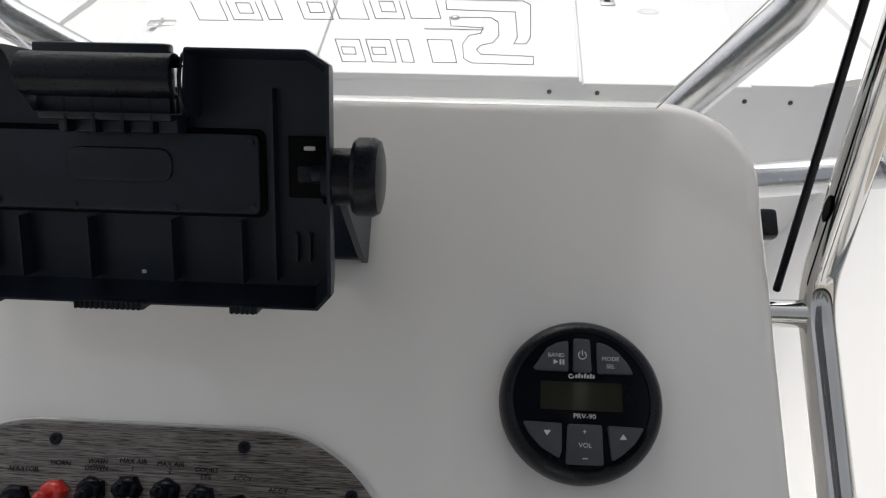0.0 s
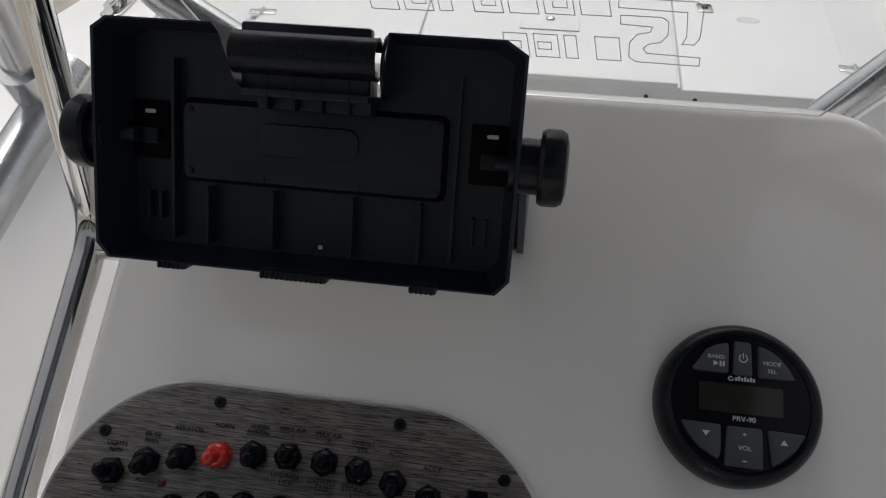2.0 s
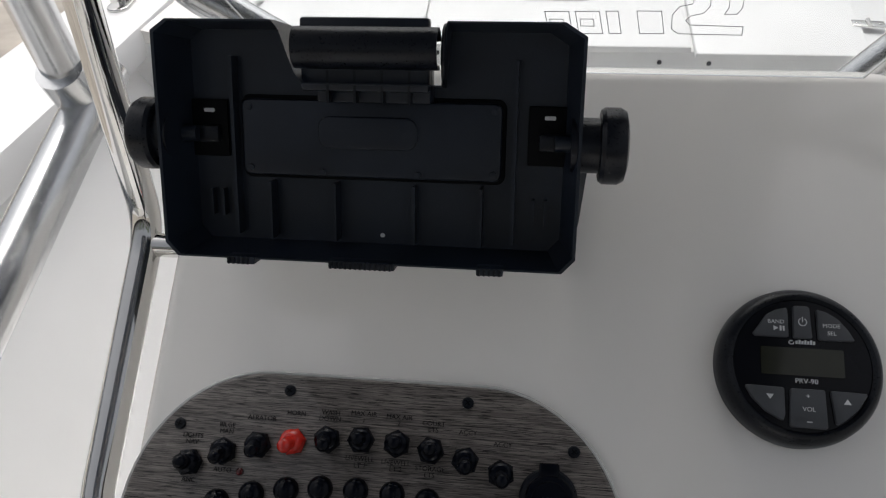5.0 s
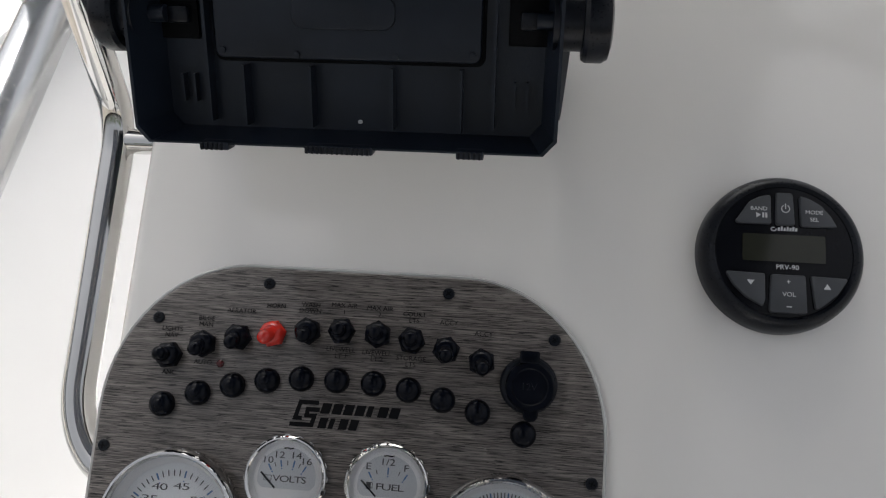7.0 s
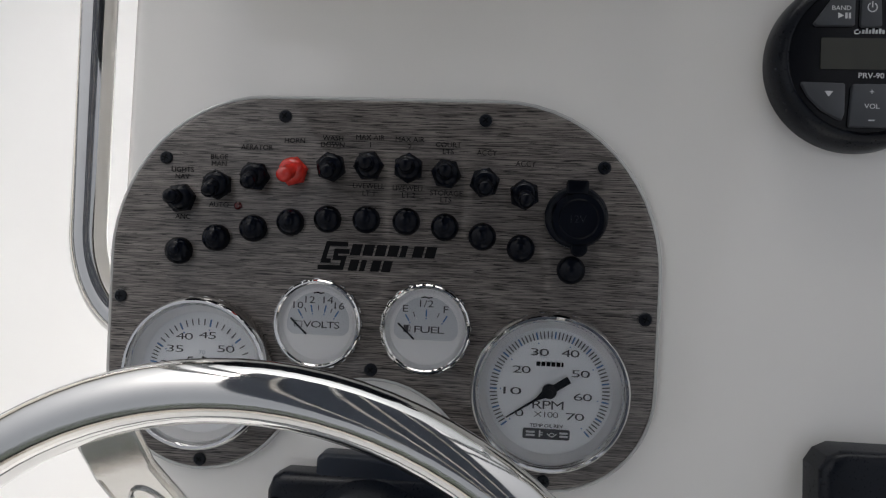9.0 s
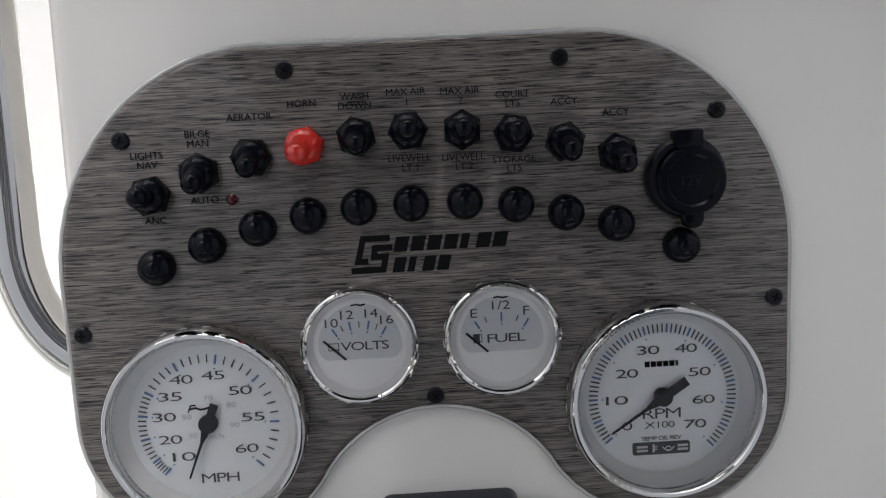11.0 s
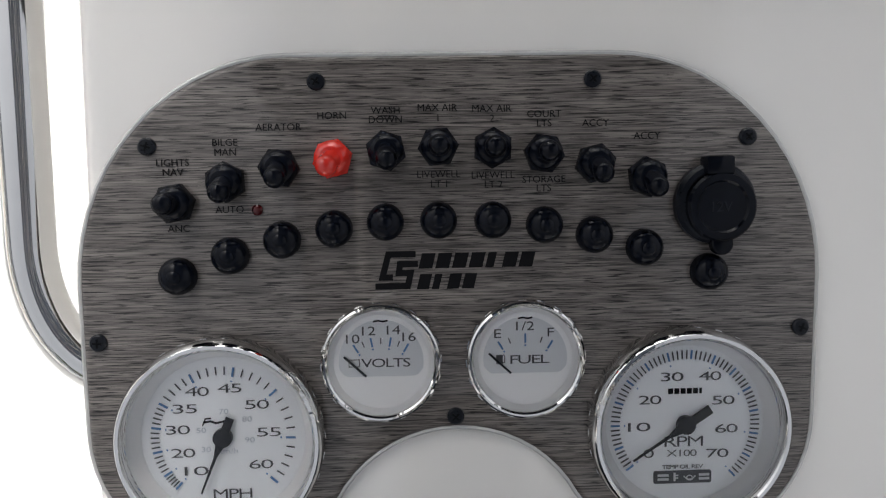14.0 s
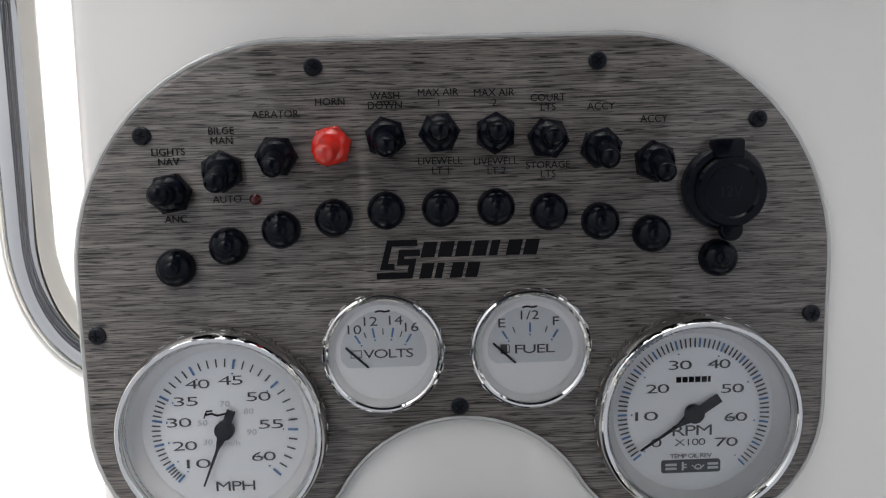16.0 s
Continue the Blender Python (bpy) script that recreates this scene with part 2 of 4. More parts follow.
def stroke(pts, w, h0, h1, bm=None, closed=False):
    """A flat line of width w through the points (x, z)."""
    bm = bm or bmesh.new()
    P = [Vector(p) for p in pts]
    n = len(P)
    L, R = [], []
    for k in range(n):
        a = (P[k] - P[k - 1]) if (k or closed) else (P[1] - P[0])
        b = (P[(k + 1) % n] - P[k]) if (k < n - 1 or closed) else a
        a, b = a.normalized(), b.normalized()
        v = Vector((-a.y, a.x)) + Vector((-b.y, b.x))
        v = v / max(0.5, v.length_squared / 2) * (w / 2)
        L.append(P[k] + v), R.append(P[k] - v)
    def ring(q, h):
        return [bm.verts.new((p.x, -h, p.y)) for p in q]
    l0, r0, l1, r1 = ring(L, h0), ring(R, h0), ring(L, h1), ring(R, h1)
    for k in range(n if closed else n - 1):
        j = (k + 1) % n
        bm.faces.new((l1[k], l1[j], r1[j], r1[k])), bm.faces.new((l0[k], l0[j], l1[j], l1[k])), bm.faces.new((r0[j], r0[k], r1[k], r1[j]))
    return bm


def text(words, size, x, z, h, mat, parent, wide=1.0, name="lettering", bold=0.0, span=0.0):
    """Raised print, centred on (x, z); size is the height of a capital letter."""
    cu = bpy.data.curves.new("t", "FONT")
    cu.body, cu.size, cu.align_x, cu.align_y = words, size / 0.69, "CENTER", "CENTER"
    cu.extrude, cu.offset, cu.resolution_u = 0.00008, bold, 3
    cu.space_character = 0.86 if span else 1.0
    ob = bpy.data.objects.new("t", cu)
    scene.collection.objects.link(ob)
    bpy.context.view_layer.update()
    me = bpy.data.meshes.new_from_object(ob.evaluated_get(bpy.context.evaluated_depsgraph_get()))
    bpy.data.objects.remove(ob)
    xs, ys = [v.co.x for v in me.vertices], [v.co.y for v in me.vertices]
    cx, cy = (min(xs) + max(xs)) / 2, (min(ys) + max(ys)) / 2
    if span:
        wide = span / (max(xs) - min(xs))
    for v in me.vertices:
        v.co = ((v.co.x - cx) * wide + x, -h - v.co.z, v.co.y - cy + z)
    me.materials.clear()
    me.materials.append(mat)
    me.name = name
    o = new(name, me)
    o.parent = parent
    return o


def on_face(x, z, h=0.0, turn=0.0):
    return FACE @ Matrix.Translation((x, -h, z)) @ Matrix.Rotation(radians(turn), 4, "Y")


# ---- boat: sole, bow deck, sides ----
DECK = H - 0.28
SKIN = H - 0.28 + 0.02
def block(name, x0, x1, y0, y1, z0, z1, mat, bev=0.01, label="", category="", parent=None):
    o = part(name, box(x0, x1, y0, y1, z0, z1, bev), mat, parent, label)
    if category:
        tagged(o, label, category, "", "structure")
    return o


block("floor", -0.52, 0.90, -2.6, 1.32, -0.06, 0.0, SOLE, 0.0, "white gelcoat cockpit sole of the boat", "floor")
bow = thing("bow_deck", Matrix.Identity(4), "white moulded bow casting deck with flush hatches", "deck", kind="structure")
part("deck", box(-0.88, 1.26, 1.275, 3.6, 0.0, DECK - 0.012, 0.012), DECKMAT, bow)
for name, x0, x1, x2, x3 in (("hatch", -0.105, 0.485, 0.520, -0.142), ("hatch", 0.491, 0.850, 0.937, 0.526), ("hatch", -0.53, -0.111, -0.148, -0.60)):
    y0, y1 = (1.268, 1.95) if x0 < 0.4 else (1.236, 1.95)
    part(name, prism([(x0, y0), (x1, y0), (x2, y1), (x3, y1)], 0, 0.014, 0.004), DECKMAT, bow).matrix_basis = Matrix.Translation((0, 0, DECK - 0.014)) @ Matrix(((1, 0, 0, 0), (0, 0, 1, 0), (0, -1, 0, 0), (0, 0, 0, 1)))
for x, drop in ((-0.072, 0.024), (0.423, 0.039), (0.529, 0.040), (0.854, 0.052), (0.954, 0.053)):
    part("screw", lathe([(0, 0.003), (0.004, 0.003), (0.0055, 0.001), (0.0055, 0)], 10, x, DECK - drop), KEYGREY, bow).matrix_basis = Matrix.Translation((0, 1.2745, 0))
for side in (-1, 1):
    xc = 0.19
    g = block("gunwale", *sorted((xc + side * 0.965, xc + side * 1.22)), -2.6, 3.6, DECK - 0.06, DECK + 0.03, DECKMAT, 0.022, "white moulded gunwale with rounded edge", "gunwale")
    bm = bmesh.new()
    ends = [[bm.verts.new((xc + side * p, y, z)) for p, z in ((0.66, -0.04), (0.70, 0.03), (1.02, DECK - 0.05), (1.12, DECK - 0.05), (1.09, -0.3), (0.66, -0.3))] for y in (-2.6, 3.6)]
    bm.faces.new(ends[0]), bm.faces.new(ends[1][::-1])
    for k in range(6):
        bm.faces.new((ends[0][k], ends[0][(k + 1) % 6], ends[1][(k + 1) % 6], ends[1][k]))
    tagged(part("hull_side", bm, LINER, None), "white gelcoat flared inner side of the hull", "hull", kind="structure")
for side in (-1, 1):
    bm = bmesh.new()
    a = [bm.verts.new((0.19 + side * (p + 0.09 * (y - 1.28)), y, z)) for y in (1.28, 3.6) for p, z in ((0.806, DECK - 0.013), (0.98, DECK + 0.02), (0.98, DECK - 0.05), (0.806, DECK - 0.05))]
    for k in range(4):
        bm.faces.new((a[k], a[(k + 1) % 4], a[4 + (k + 1) % 4], a[4 + k]))
    bm.faces.new(a[:4]), bm.faces.new(a[7:3:-1])
    part("coaming", bm, GEL, bow)
block("transom", -0.9, 1.28, -2.66, -2.6, -0.3, DECK, GEL, 0.0, "white gelcoat transom", "hull")
block("bow_end", -0.9, 1.28, 3.6, 3.66, -0.3, DECK + 0.015, GEL, 0.0, "white gelcoat bow end of the hull", "hull")

bm = bmesh.new()
bmesh.ops.create_grid(bm, x_segments=40, y_segments=40, size=60)
for v in bm.verts:
    v.co.z = 0.06 * noise.noise(v.co * 0.3) - 0.95
tagged(part("ground", bm, SOIL, None, "pale gravel ground"), "pale gravel ground of the boat yard", "ground", kind="structure")

# ---- console ----
console = thing("console", FACE, "glossy white moulded fibreglass helm console with rounded shoulders", "console")
X0, X1, TOP, SK = -0.112, 0.492, 0.279, 0.006
shell = arc(X1 - 0.078, TOP - 0.068, 0.078, 0.068, 0, 90, 14) + arc(X0 + 0.078, TOP - 0.068, 0.078, 0.068, 90, 180, 14) + [(X0 - 0.006, -0.42), (X1 + 0.006, -0.42)]
part("dash", prism(shell, -0.20, -SK, 0.015, 8), GEL, console)
part("base", box(-0.118, 0.498, 0.10, 0.46, 0.0, H - 0.33, 0.02), GEL, console).matrix_parent_inverse = FACE.inverted()
part("knee_panel", box(-0.118, 0.498, -0.16, 0.12, 0.0, H - 0.44, 0.03), GEL, console).matrix_parent_inverse = FACE.inverted()

# ---- instrument panel ----
panel = thing("instrument_panel", FACE, "grey woodgrain instrument panel under glossy clear acrylic", "panel")
LX, RX, GZ, LOBE = -0.049, 0.176, -0.168, 0.0645
out = arc(0.139, -0.095, 0.1025, 0.1075, 0, 90, 14) + arc(-0.013, -0.095, 0.101, 0.1075, 90, 180, 14)
out += arc(LX, GZ + 0.002, LOBE, LOBE, 180, 322, 18) + arc(0.0635, -0.234, 0.067, 0.067, 152, 28, 18) + arc(RX, GZ + 0.002, LOBE, LOBE, 218, 360, 18)
part("board", prism(out, -SK, 0.0, 0.0036, 4), WOOD, panel)
# opaque pale tube in place of the highlight on the clear edge
part("acrylic_edge", tube([(x, 0.0022, z) for x, z in out], 0.0013, 8, True), EDGE_GLINT, panel, "acrylic panel edge, its bright glint painted pale grey")


def screw(x, z, parent):
    bm = lathe([(0.0043, 0), (0.0042, 0.0010), (0.0034, 0.0018), (0, 0.0021)], 20, x, z)
    o = part("screw", bm, SATIN, parent, "black cross-head screw")
    a = random.random() * 3
    bm = bmesh.new()
    for k in (0, 1):
        d = Vector((math.cos(a + k * math.pi / 2), math.sin(a + k * math.pi / 2))) * 0.0022
        stroke([(x - d.x, z - d.y), (x + d.x, z + d.y)], 0.0009, 0.0016, 0.0024, bm)
    part("slot", bm, RECESS_SHADE, o)


for x, z in ((0, 0), (0.130, 0), (-0.079, -0.029), (0.205, -0.028), (-0.106, -0.121), (0.233, -0.121), (0.063, -0.161), (-0.047, -0.2245), (0.174, -0.2245)):
    screw(x, z, panel)
LEGENDS = [("LIGHTS", -0.0675, -0.0365), ("NAV", -0.0675, -0.041), ("ANC", -0.066, -0.0673), ("BILGE", -0.043, -0.0275), ("MAN", -0.043, -0.032), ("AUTO", -0.042, -0.0588),
           ("AERATOR", -0.018, -0.0207), ("HORN", 0.007, -0.0157), ("WASH", 0.032, -0.0135), ("DOWN", 0.032, -0.0178), ("MAX AIR", 0.0565, -0.0125), ("1", 0.0567, -0.0173),
           ("LIVEWELL", 0.0567, -0.0437), ("LT 1", 0.0567, -0.0483), ("MAX AIR", 0.0822, -0.0132), ("2", 0.0822, -0.0178), ("LIVEWELL", 0.0825, -0.0445), ("LT 2", 0.0827, -0.0488),
           ("COURT", 0.107, -0.016), ("LTS", 0.107, -0.0203), ("STORAGE", 0.1067, -0.0468), ("LTS", 0.1067, -0.051), ("ACCY", 0.1315, -0.0205), ("ACCY", 0.1562, -0.0268)]
for words, x, z in LEGENDS:
    text(words, 0.0033, x, z, 0.0003, INK, panel, 1.0)
# maker's mark as plain slanted shapes
def slab(bm, x, z, w, hgt, slant=0.25, h0=0.0, h1=0.0003):
    prism([(x, z), (x + w, z), (x + w + hgt * slant, z + hgt), (x + hgt * slant, z + hgt)], h0, h1, bm=bm)
for k in range(7):
    bm = bmesh.new()
    slab(bm, 0.0462 + 0.0080 * k, -0.0885, 0.0066 if k != 4 else 0.004, 0.0073)
    part("emblem_block", bm, INK, panel, smooth=0)
for k in range(4):
    bm = bmesh.new()
    slab(bm, 0.0452 + 0.0072 * k, -0.0985, 0.0058 if k != 1 else 0.0035, 0.0073)
    part("emblem_block", bm, INK, panel, smooth=0)
bm = bmesh.new()
stroke([(0.045, -0.0815), (0.032, -0.0815), (0.029, -0.0925), (0.034, -0.0925)], 0.0030, 0, 0.0003, bm)
stroke([(0.046, -0.0862), (0.0375, -0.0862), (0.0368, -0.0905), (0.0425, -0.0905), (0.041, -0.0968), (0.0255, -0.0968)], 0.0030, 0, 0.0003, bm)
part("emblem", bm, INK, panel, "black slanted block emblem", smooth=0)
led = part("indicator", lathe([(0.0026, 0), (0.0026, 0.0012), (0.0016, 0.0022), (0, 0.0025)], 18, -0.029, -0.0592), LEDRED, panel, "small dark red indicator lamp")


# ---- switches, breakers, socket ----
def toggle(x, z, mat, lean, turn, name="toggle_switch", label="black rubber-booted toggle switch with hex nut"):
    t = thing(name, on_face(x, z), label, "switch", "toggle switches on the panel")
    six = [(0.0098 * math.cos(radians(60 * k + turn)), 0.0098 * math.sin(radians(60 * k + turn))) for k in range(6)]
    part("nut", prism(six, 0, 0.0055, 0.0012 if mat is RUBBER else 0.0028, 3), mat, t)
    part("collar", lathe([(0.0086, 0.005), (0.0083, 0.0068), (0.0070, 0.0086), (0.0054, 0.0098), (0, 0.0104)], 24), mat, t)
    d = Vector((lean[0], -1.0, lean[1])).normalized()
    path = [Vector((0, -0.006, 0)) + d * s for s in (0, 0.003, 0.006, 0.0078, 0.0092)]
    bm = tube(path, 0.0050, 16)
    bmesh.ops.create_uvsphere(bm, u_segments=16, v_segments=10, radius=0.0051, matrix=Matrix.Translation(path[-1]))
    part("lever", bm, mat, t)
    return t


ROW = [(-0.067, -0.0555, (-0.14, 0.0)), (-0.043, -0.046, (-0.05, -0.55)), (-0.018, -0.0398, (-0.02, -0.55)), None, (0.032, -0.0325, (0.06, -0.5)), (0.0565, -0.031, (0.0, 0.02)),
       (0.0822, -0.0318, (0.0, 0.02)), (0.1065, -0.0347, (0.05, 0.05)), (0.131, -0.0397, (0.12, -0.55)), (0.156, -0.0465, (0.16, -0.55))]
for k, row in enumerate(ROW):
    if row:
        toggle(row[0], row[1], RUBBER, row[2], 10 + 23 * k)
toggle(0.007, -0.0358, RED, (-0.22, -0.42), 14, "horn_button", "bright red rubber-booted horn switch")
for x, z in ((-0.067, -0.0898), (-0.0423, -0.0805), (-0.0178, -0.0735), (0.0067, -0.0687), (0.031, -0.0660), (0.0562, -0.0655), (0.082, -0.0658), (0.1067, -0.0685), (0.1307, -0.0737), (0.155, -0.0802), (0.1865, -0.0925)):
    t = thing("breaker_button", on_face(x, z), "glossy black domed breaker reset button", "button", "breaker buttons on the panel")
    part("collar", lathe([(0.0089, 0), (0.0088, 0.0030), (0.0081, 0.0055), (0.0065, 0.0075), (0.0044, 0.0087), (0.0030, 0.0090)], 28), RUBBER, t)
    part("cap", lathe([(0.0034, 0.0084), (0.0032, 0.0095), (0.0022, 0.0102), (0.0011, 0.0104), (0, 0.0105)], 24), RUBBER, t)

t = thing("power_socket", on_face(0.1885, -0.0595), "black 12 volt outlet with closed rubber flap", "socket")
part("flange", lathe([(0.0195, 0), (0.0195, 0.004), (0.018, 0.006), (0.0155, 0.0065)], 40), SATIN, t)
part("cap", lathe([(0.0165, 0.005), (0.0165, 0.0095), (0.0155, 0.0108), (0.0125, 0.0108), (0.0115, 0.0098), (0, 0.0098)], 40, 0.001, -0.0015), RUBBER, t)
part("hinge", box(-0.0068, 0.0068, -0.0105, 0.0, 0.0135, 0.0225, 0.0015), RUBBER, t)
part("pull_tab", prism(arc(0.002, -0.0195, 0.0052, 0.0052, 180, 360, 10) + [(0.007, -0.014), (-0.003, -0.014)], 0.004, 0.0085, 0.001), RUBBER, t)
text("12V", 0.0048, 0.001, -0.0015, 0.0099, SATIN, t)


# ---- gauges ----
def gauge(name, x, z, R, label):
    g = thing(name, on_face(x, z), label, "gauge", "gauges on the panel")
    k = R / 0.049 if R < 0.04 else 1.4
    part("bezel", lathe([(R * 0.985, 0.004 * k), (R, 0.0045 * k), (R, 0.0062 * k), (R * 0.985, 0.0085 * k), (R * 0.955, 0.0098 * k), (R * 0.922, 0.0098 * k), (R * 0.894, 0.0084 * k), (R * 0.884, 0.0064 * k)], 96), CHROME, g, "polished chrome bezel")
    teeth, step, peak = [], *((6, 1.018) if R < 0.04 else (4, 1.004))
    for j in range(120):
        q = R * (peak if j % step < step // 2 else 0.988)
        teeth.append((q * math.cos(math.pi * j / 60), q * math.sin(math.pi * j / 60)))
    bm = bmesh.new()
    lo, hi = [bm.verts.new((p, -0.0004, q)) for p, q in teeth], [bm.verts.new((p, -0.0043 * k, q)) for p, q in teeth]
    inn = [bm.verts.new((0.93 * R * math.cos(math.pi * j / 60), -0.0043 * k, 0.93 * R * math.sin(math.pi * j / 60))) for j in range(120)]
    for p, q in ((lo, hi), (hi, inn)):
        for j in range(120):
            bm.faces.new((p[j], p[(j + 1) % 120], q[(j + 1) % 120], q[j]))
    part("crimp_ring", bm, CHROME, g, smooth=0)
    part("rim", lathe([(R * 0.890, 0.0066 * k), (R * 0.880, 0.0050 * k), (R * 0.866, 0.0036 * k), (R * 0.820, 0.0018 * k), (R * 0.797, 0.0006)], 72), DIALRIM, g)
    o = part("glass", lathe([(R * 0.886, 0.0067 * k), (R * 0.6, 0.0088 * k), (R * 0.3, 0.0098 * k), (0, 0.0101 * k)], 64), GLASS, g)
    o.visible_shadow = False
    return g


def tick(bm, a, r0, r1, w):
    c, s = math.cos(radians(a)), math.sin(radians(a))
    stroke([(r0 * c, r0 * s), (r1 * c, r1 * s)], w, 0.0008, 0.0011, bm)


def needle(g, a, tail, tip, w):
    c, s = math.cos(radians(a)), math.sin(radians(a))
    n = (-s, c)
    def p(r, q):
        return (r * c + n[0] * q, r * s + n[1] * q)
    o = part("needle", prism([p(-tail, -w), p(-tail, w), p(0.004, w), p(0.010, 0.0007), p(tip, 0.0004), p(tip, -0.0004), p(0.010, -0.0007), p(0.004, -w)], 0.0026, 0.0038, 0.0003, 1), SATIN, g)
    part("pivot", lathe([(0.0046, 0.001), (0.0046, 0.0036), (0.003, 0.0044), (0, 0.0046)], 24), SATIN, o)


speed = gauge("speedometer", LX, GZ, 0.0492, "white boat speedometer with chrome bezel, needle at rest")
part("dial", lathe([(0.0394, 0.0004), (0, 0.0004)], 72), DIAL, speed)
for words, x, z in (("10", -0.0135, -0.0165), ("20", -0.0195, -0.0075), ("30", -0.0215, 0.004), ("35", -0.0178, 0.0142), ("40", -0.0118, 0.0225), ("45", 0.0037, 0.0238), ("50", 0.0165, 0.0155), ("55", 0.0217, 0.0018), ("60", 0.0175, -0.014)):
    text(words, 0.0044, x, z, 0.0008, GREYINK, speed, bold=-0.00006, span=0.0114)
text("MPH", 0.0048, 0.0034, -0.0282, 0.0008, GREYINK, speed, bold=-0.00004, span=0.0185)
for words, x, z in (("30", -0.0085, -0.006), ("50", -0.0105, 0.0035), ("70", 0.0005, 0.0125), ("80", 0.0115, 0.0085), ("90", 0.0125, -0.0018), ("km/h", 0.002, -0.007)):
    text(words, 0.0026, x, z, 0.0008, PALEINK, speed, 1.3)
bm, bb = bmesh.new(), bmesh.new()
stops = (227, 213, 192, 171, 150, 116, 80, 41, -2, -43)
for a0, a1 in zip(stops, stops[1:]):
    for k in range(1, 5):
        tick(bm, a0 + (a1 - a0) * k / 5, 0.0304, 0.0345, 0.0006)
for a in stops:
    tick(bb, a, 0.0298, 0.0345, 0.0010), tick(bb, a, 0.0272, 0.0279, 0.0008)
part("scale_marks", bm, GREYINK, speed, smooth=0), part("blue_marks", bb, BLUEINK, speed, "blue scale marks", smooth=0)
bm = bmesh.new()
stroke([(-0.0095, 0.0072), (-0.006, 0.0078), (-0.0035, 0.0068), (0.0005, 0.0076), (0.003, 0.0070)], 0.0009, 0.0005, 0.0009, bm)
stroke([(-0.0098, 0.0056), (-0.0084, 0.0090), (-0.0056, 0.0092)], 0.0006, 0.0005, 0.0009, bm)
part("emblem", bm, INK, speed, smooth=0)
needle(speed, 248, 0.0105, 0.029, 0.0021)

tach = gauge("tachometer", RX, GZ, 0.0492, "white engine tachometer with chrome bezel, needle at zero")
part("dial", lathe([(0.0394, 0.0004), (0, 0.0004)], 72), DIAL, tach)
for words, x, z in (("0", -0.018, -0.0145), ("10", -0.0228, -0.001), ("20", -0.0175, 0.0125), ("30", -0.0066, 0.0238), ("40", 0.0122, 0.0238), ("50", 0.019, 0.0115), ("60", 0.0208, -0.0028), ("70", 0.0164, -0.0152)):
    text(words, 0.0044, x, z, 0.0008, GREYINK, tach, bold=-0.00004, span=0.0112 if len(words) > 1 else 0.0052)
text("RPM", 0.0052, -0.0005, -0.0088, 0.0008, GREYINK, tach, bold=-0.00004, span=0.0192)
text("X100", 0.0034, -0.0015, -0.0147, 0.0008, GREYINK, tach, bold=-0.00005, span=0.0150)
text("TEMP OIL REV", 0.0020, -0.001, -0.0216, 0.0008, GREYINK, tach, span=0.0205)
bm, bb = bmesh.new(), bmesh.new()
for k in range(71):
    a = 218 - 265 * k / 70
    tick(bb if k % 5 == 0 else bm, a, 0.0325, 0.0370, 0.0009 if k % 5 == 0 else 0.00065)
    if k % 10 == 0:
        tick(bb, a, 0.0298, 0.0305, 0.0008)
part("scale_marks", bm, GREYINK, tach, smooth=0), part("blue_marks", bb, BLUEINK, tach, "blue scale marks", smooth=0)
bm = bmesh.new()
for k in range(6):
    slab(bm, -0.0085 + 0.0031 * k, 0.0152, 0.0024 if k != 5 else 0.0012, 0.0027, 0.0, 0.0005, 0.0009)
part("emblem", bm, INK, tach, "row of bold black bars", smooth=0)
o = part("warning_strip", prism(rounded(-0.0155, 0.0135, -0.0300, -0.0236, 0.0012), 0.0004, 0.0009), KEYGREY, tach, "dark warning lamp strip", smooth=0)
bm = bmesh.new()
for x, w in ((-0.0135, 0.0055), (0.0072, 0.0052)):
    slab(bm, x, -0.0264, w, 0.0012, 0, 0.0009, 0.0011), slab(bm, x, -0.0284, w, 0.0012, 0, 0.0009, 0.0011)
slab(bm, -0.0055, -0.0288, 0.001, 0.0042, 0, 0.0009, 0.0011), slab(bm, -0.0045, -0.0262, 0.0014, 0.0006, 0, 0.0009, 0.0011), slab(bm, -0.0045, -0.0276, 0.0014, 0.0006, 0, 0.0009, 0.0011)
stroke(arc(0.0025, -0.0272, 0.0014, 0.0012, 0, 330, 10), 0.0005, 0.0009, 0.0011, bm)
stroke([(-0.0005, -0.0262), (0.0012, -0.0280), (0.0038, -0.0280), (0.0055, -0.0262)], 0.0005, 0.0009, 0.0011, bm)
part("symbols", bm, WHITEINK, o, smooth=0)
needle(tach, 213.5, 0.0142, 0.0315, 0.0023)

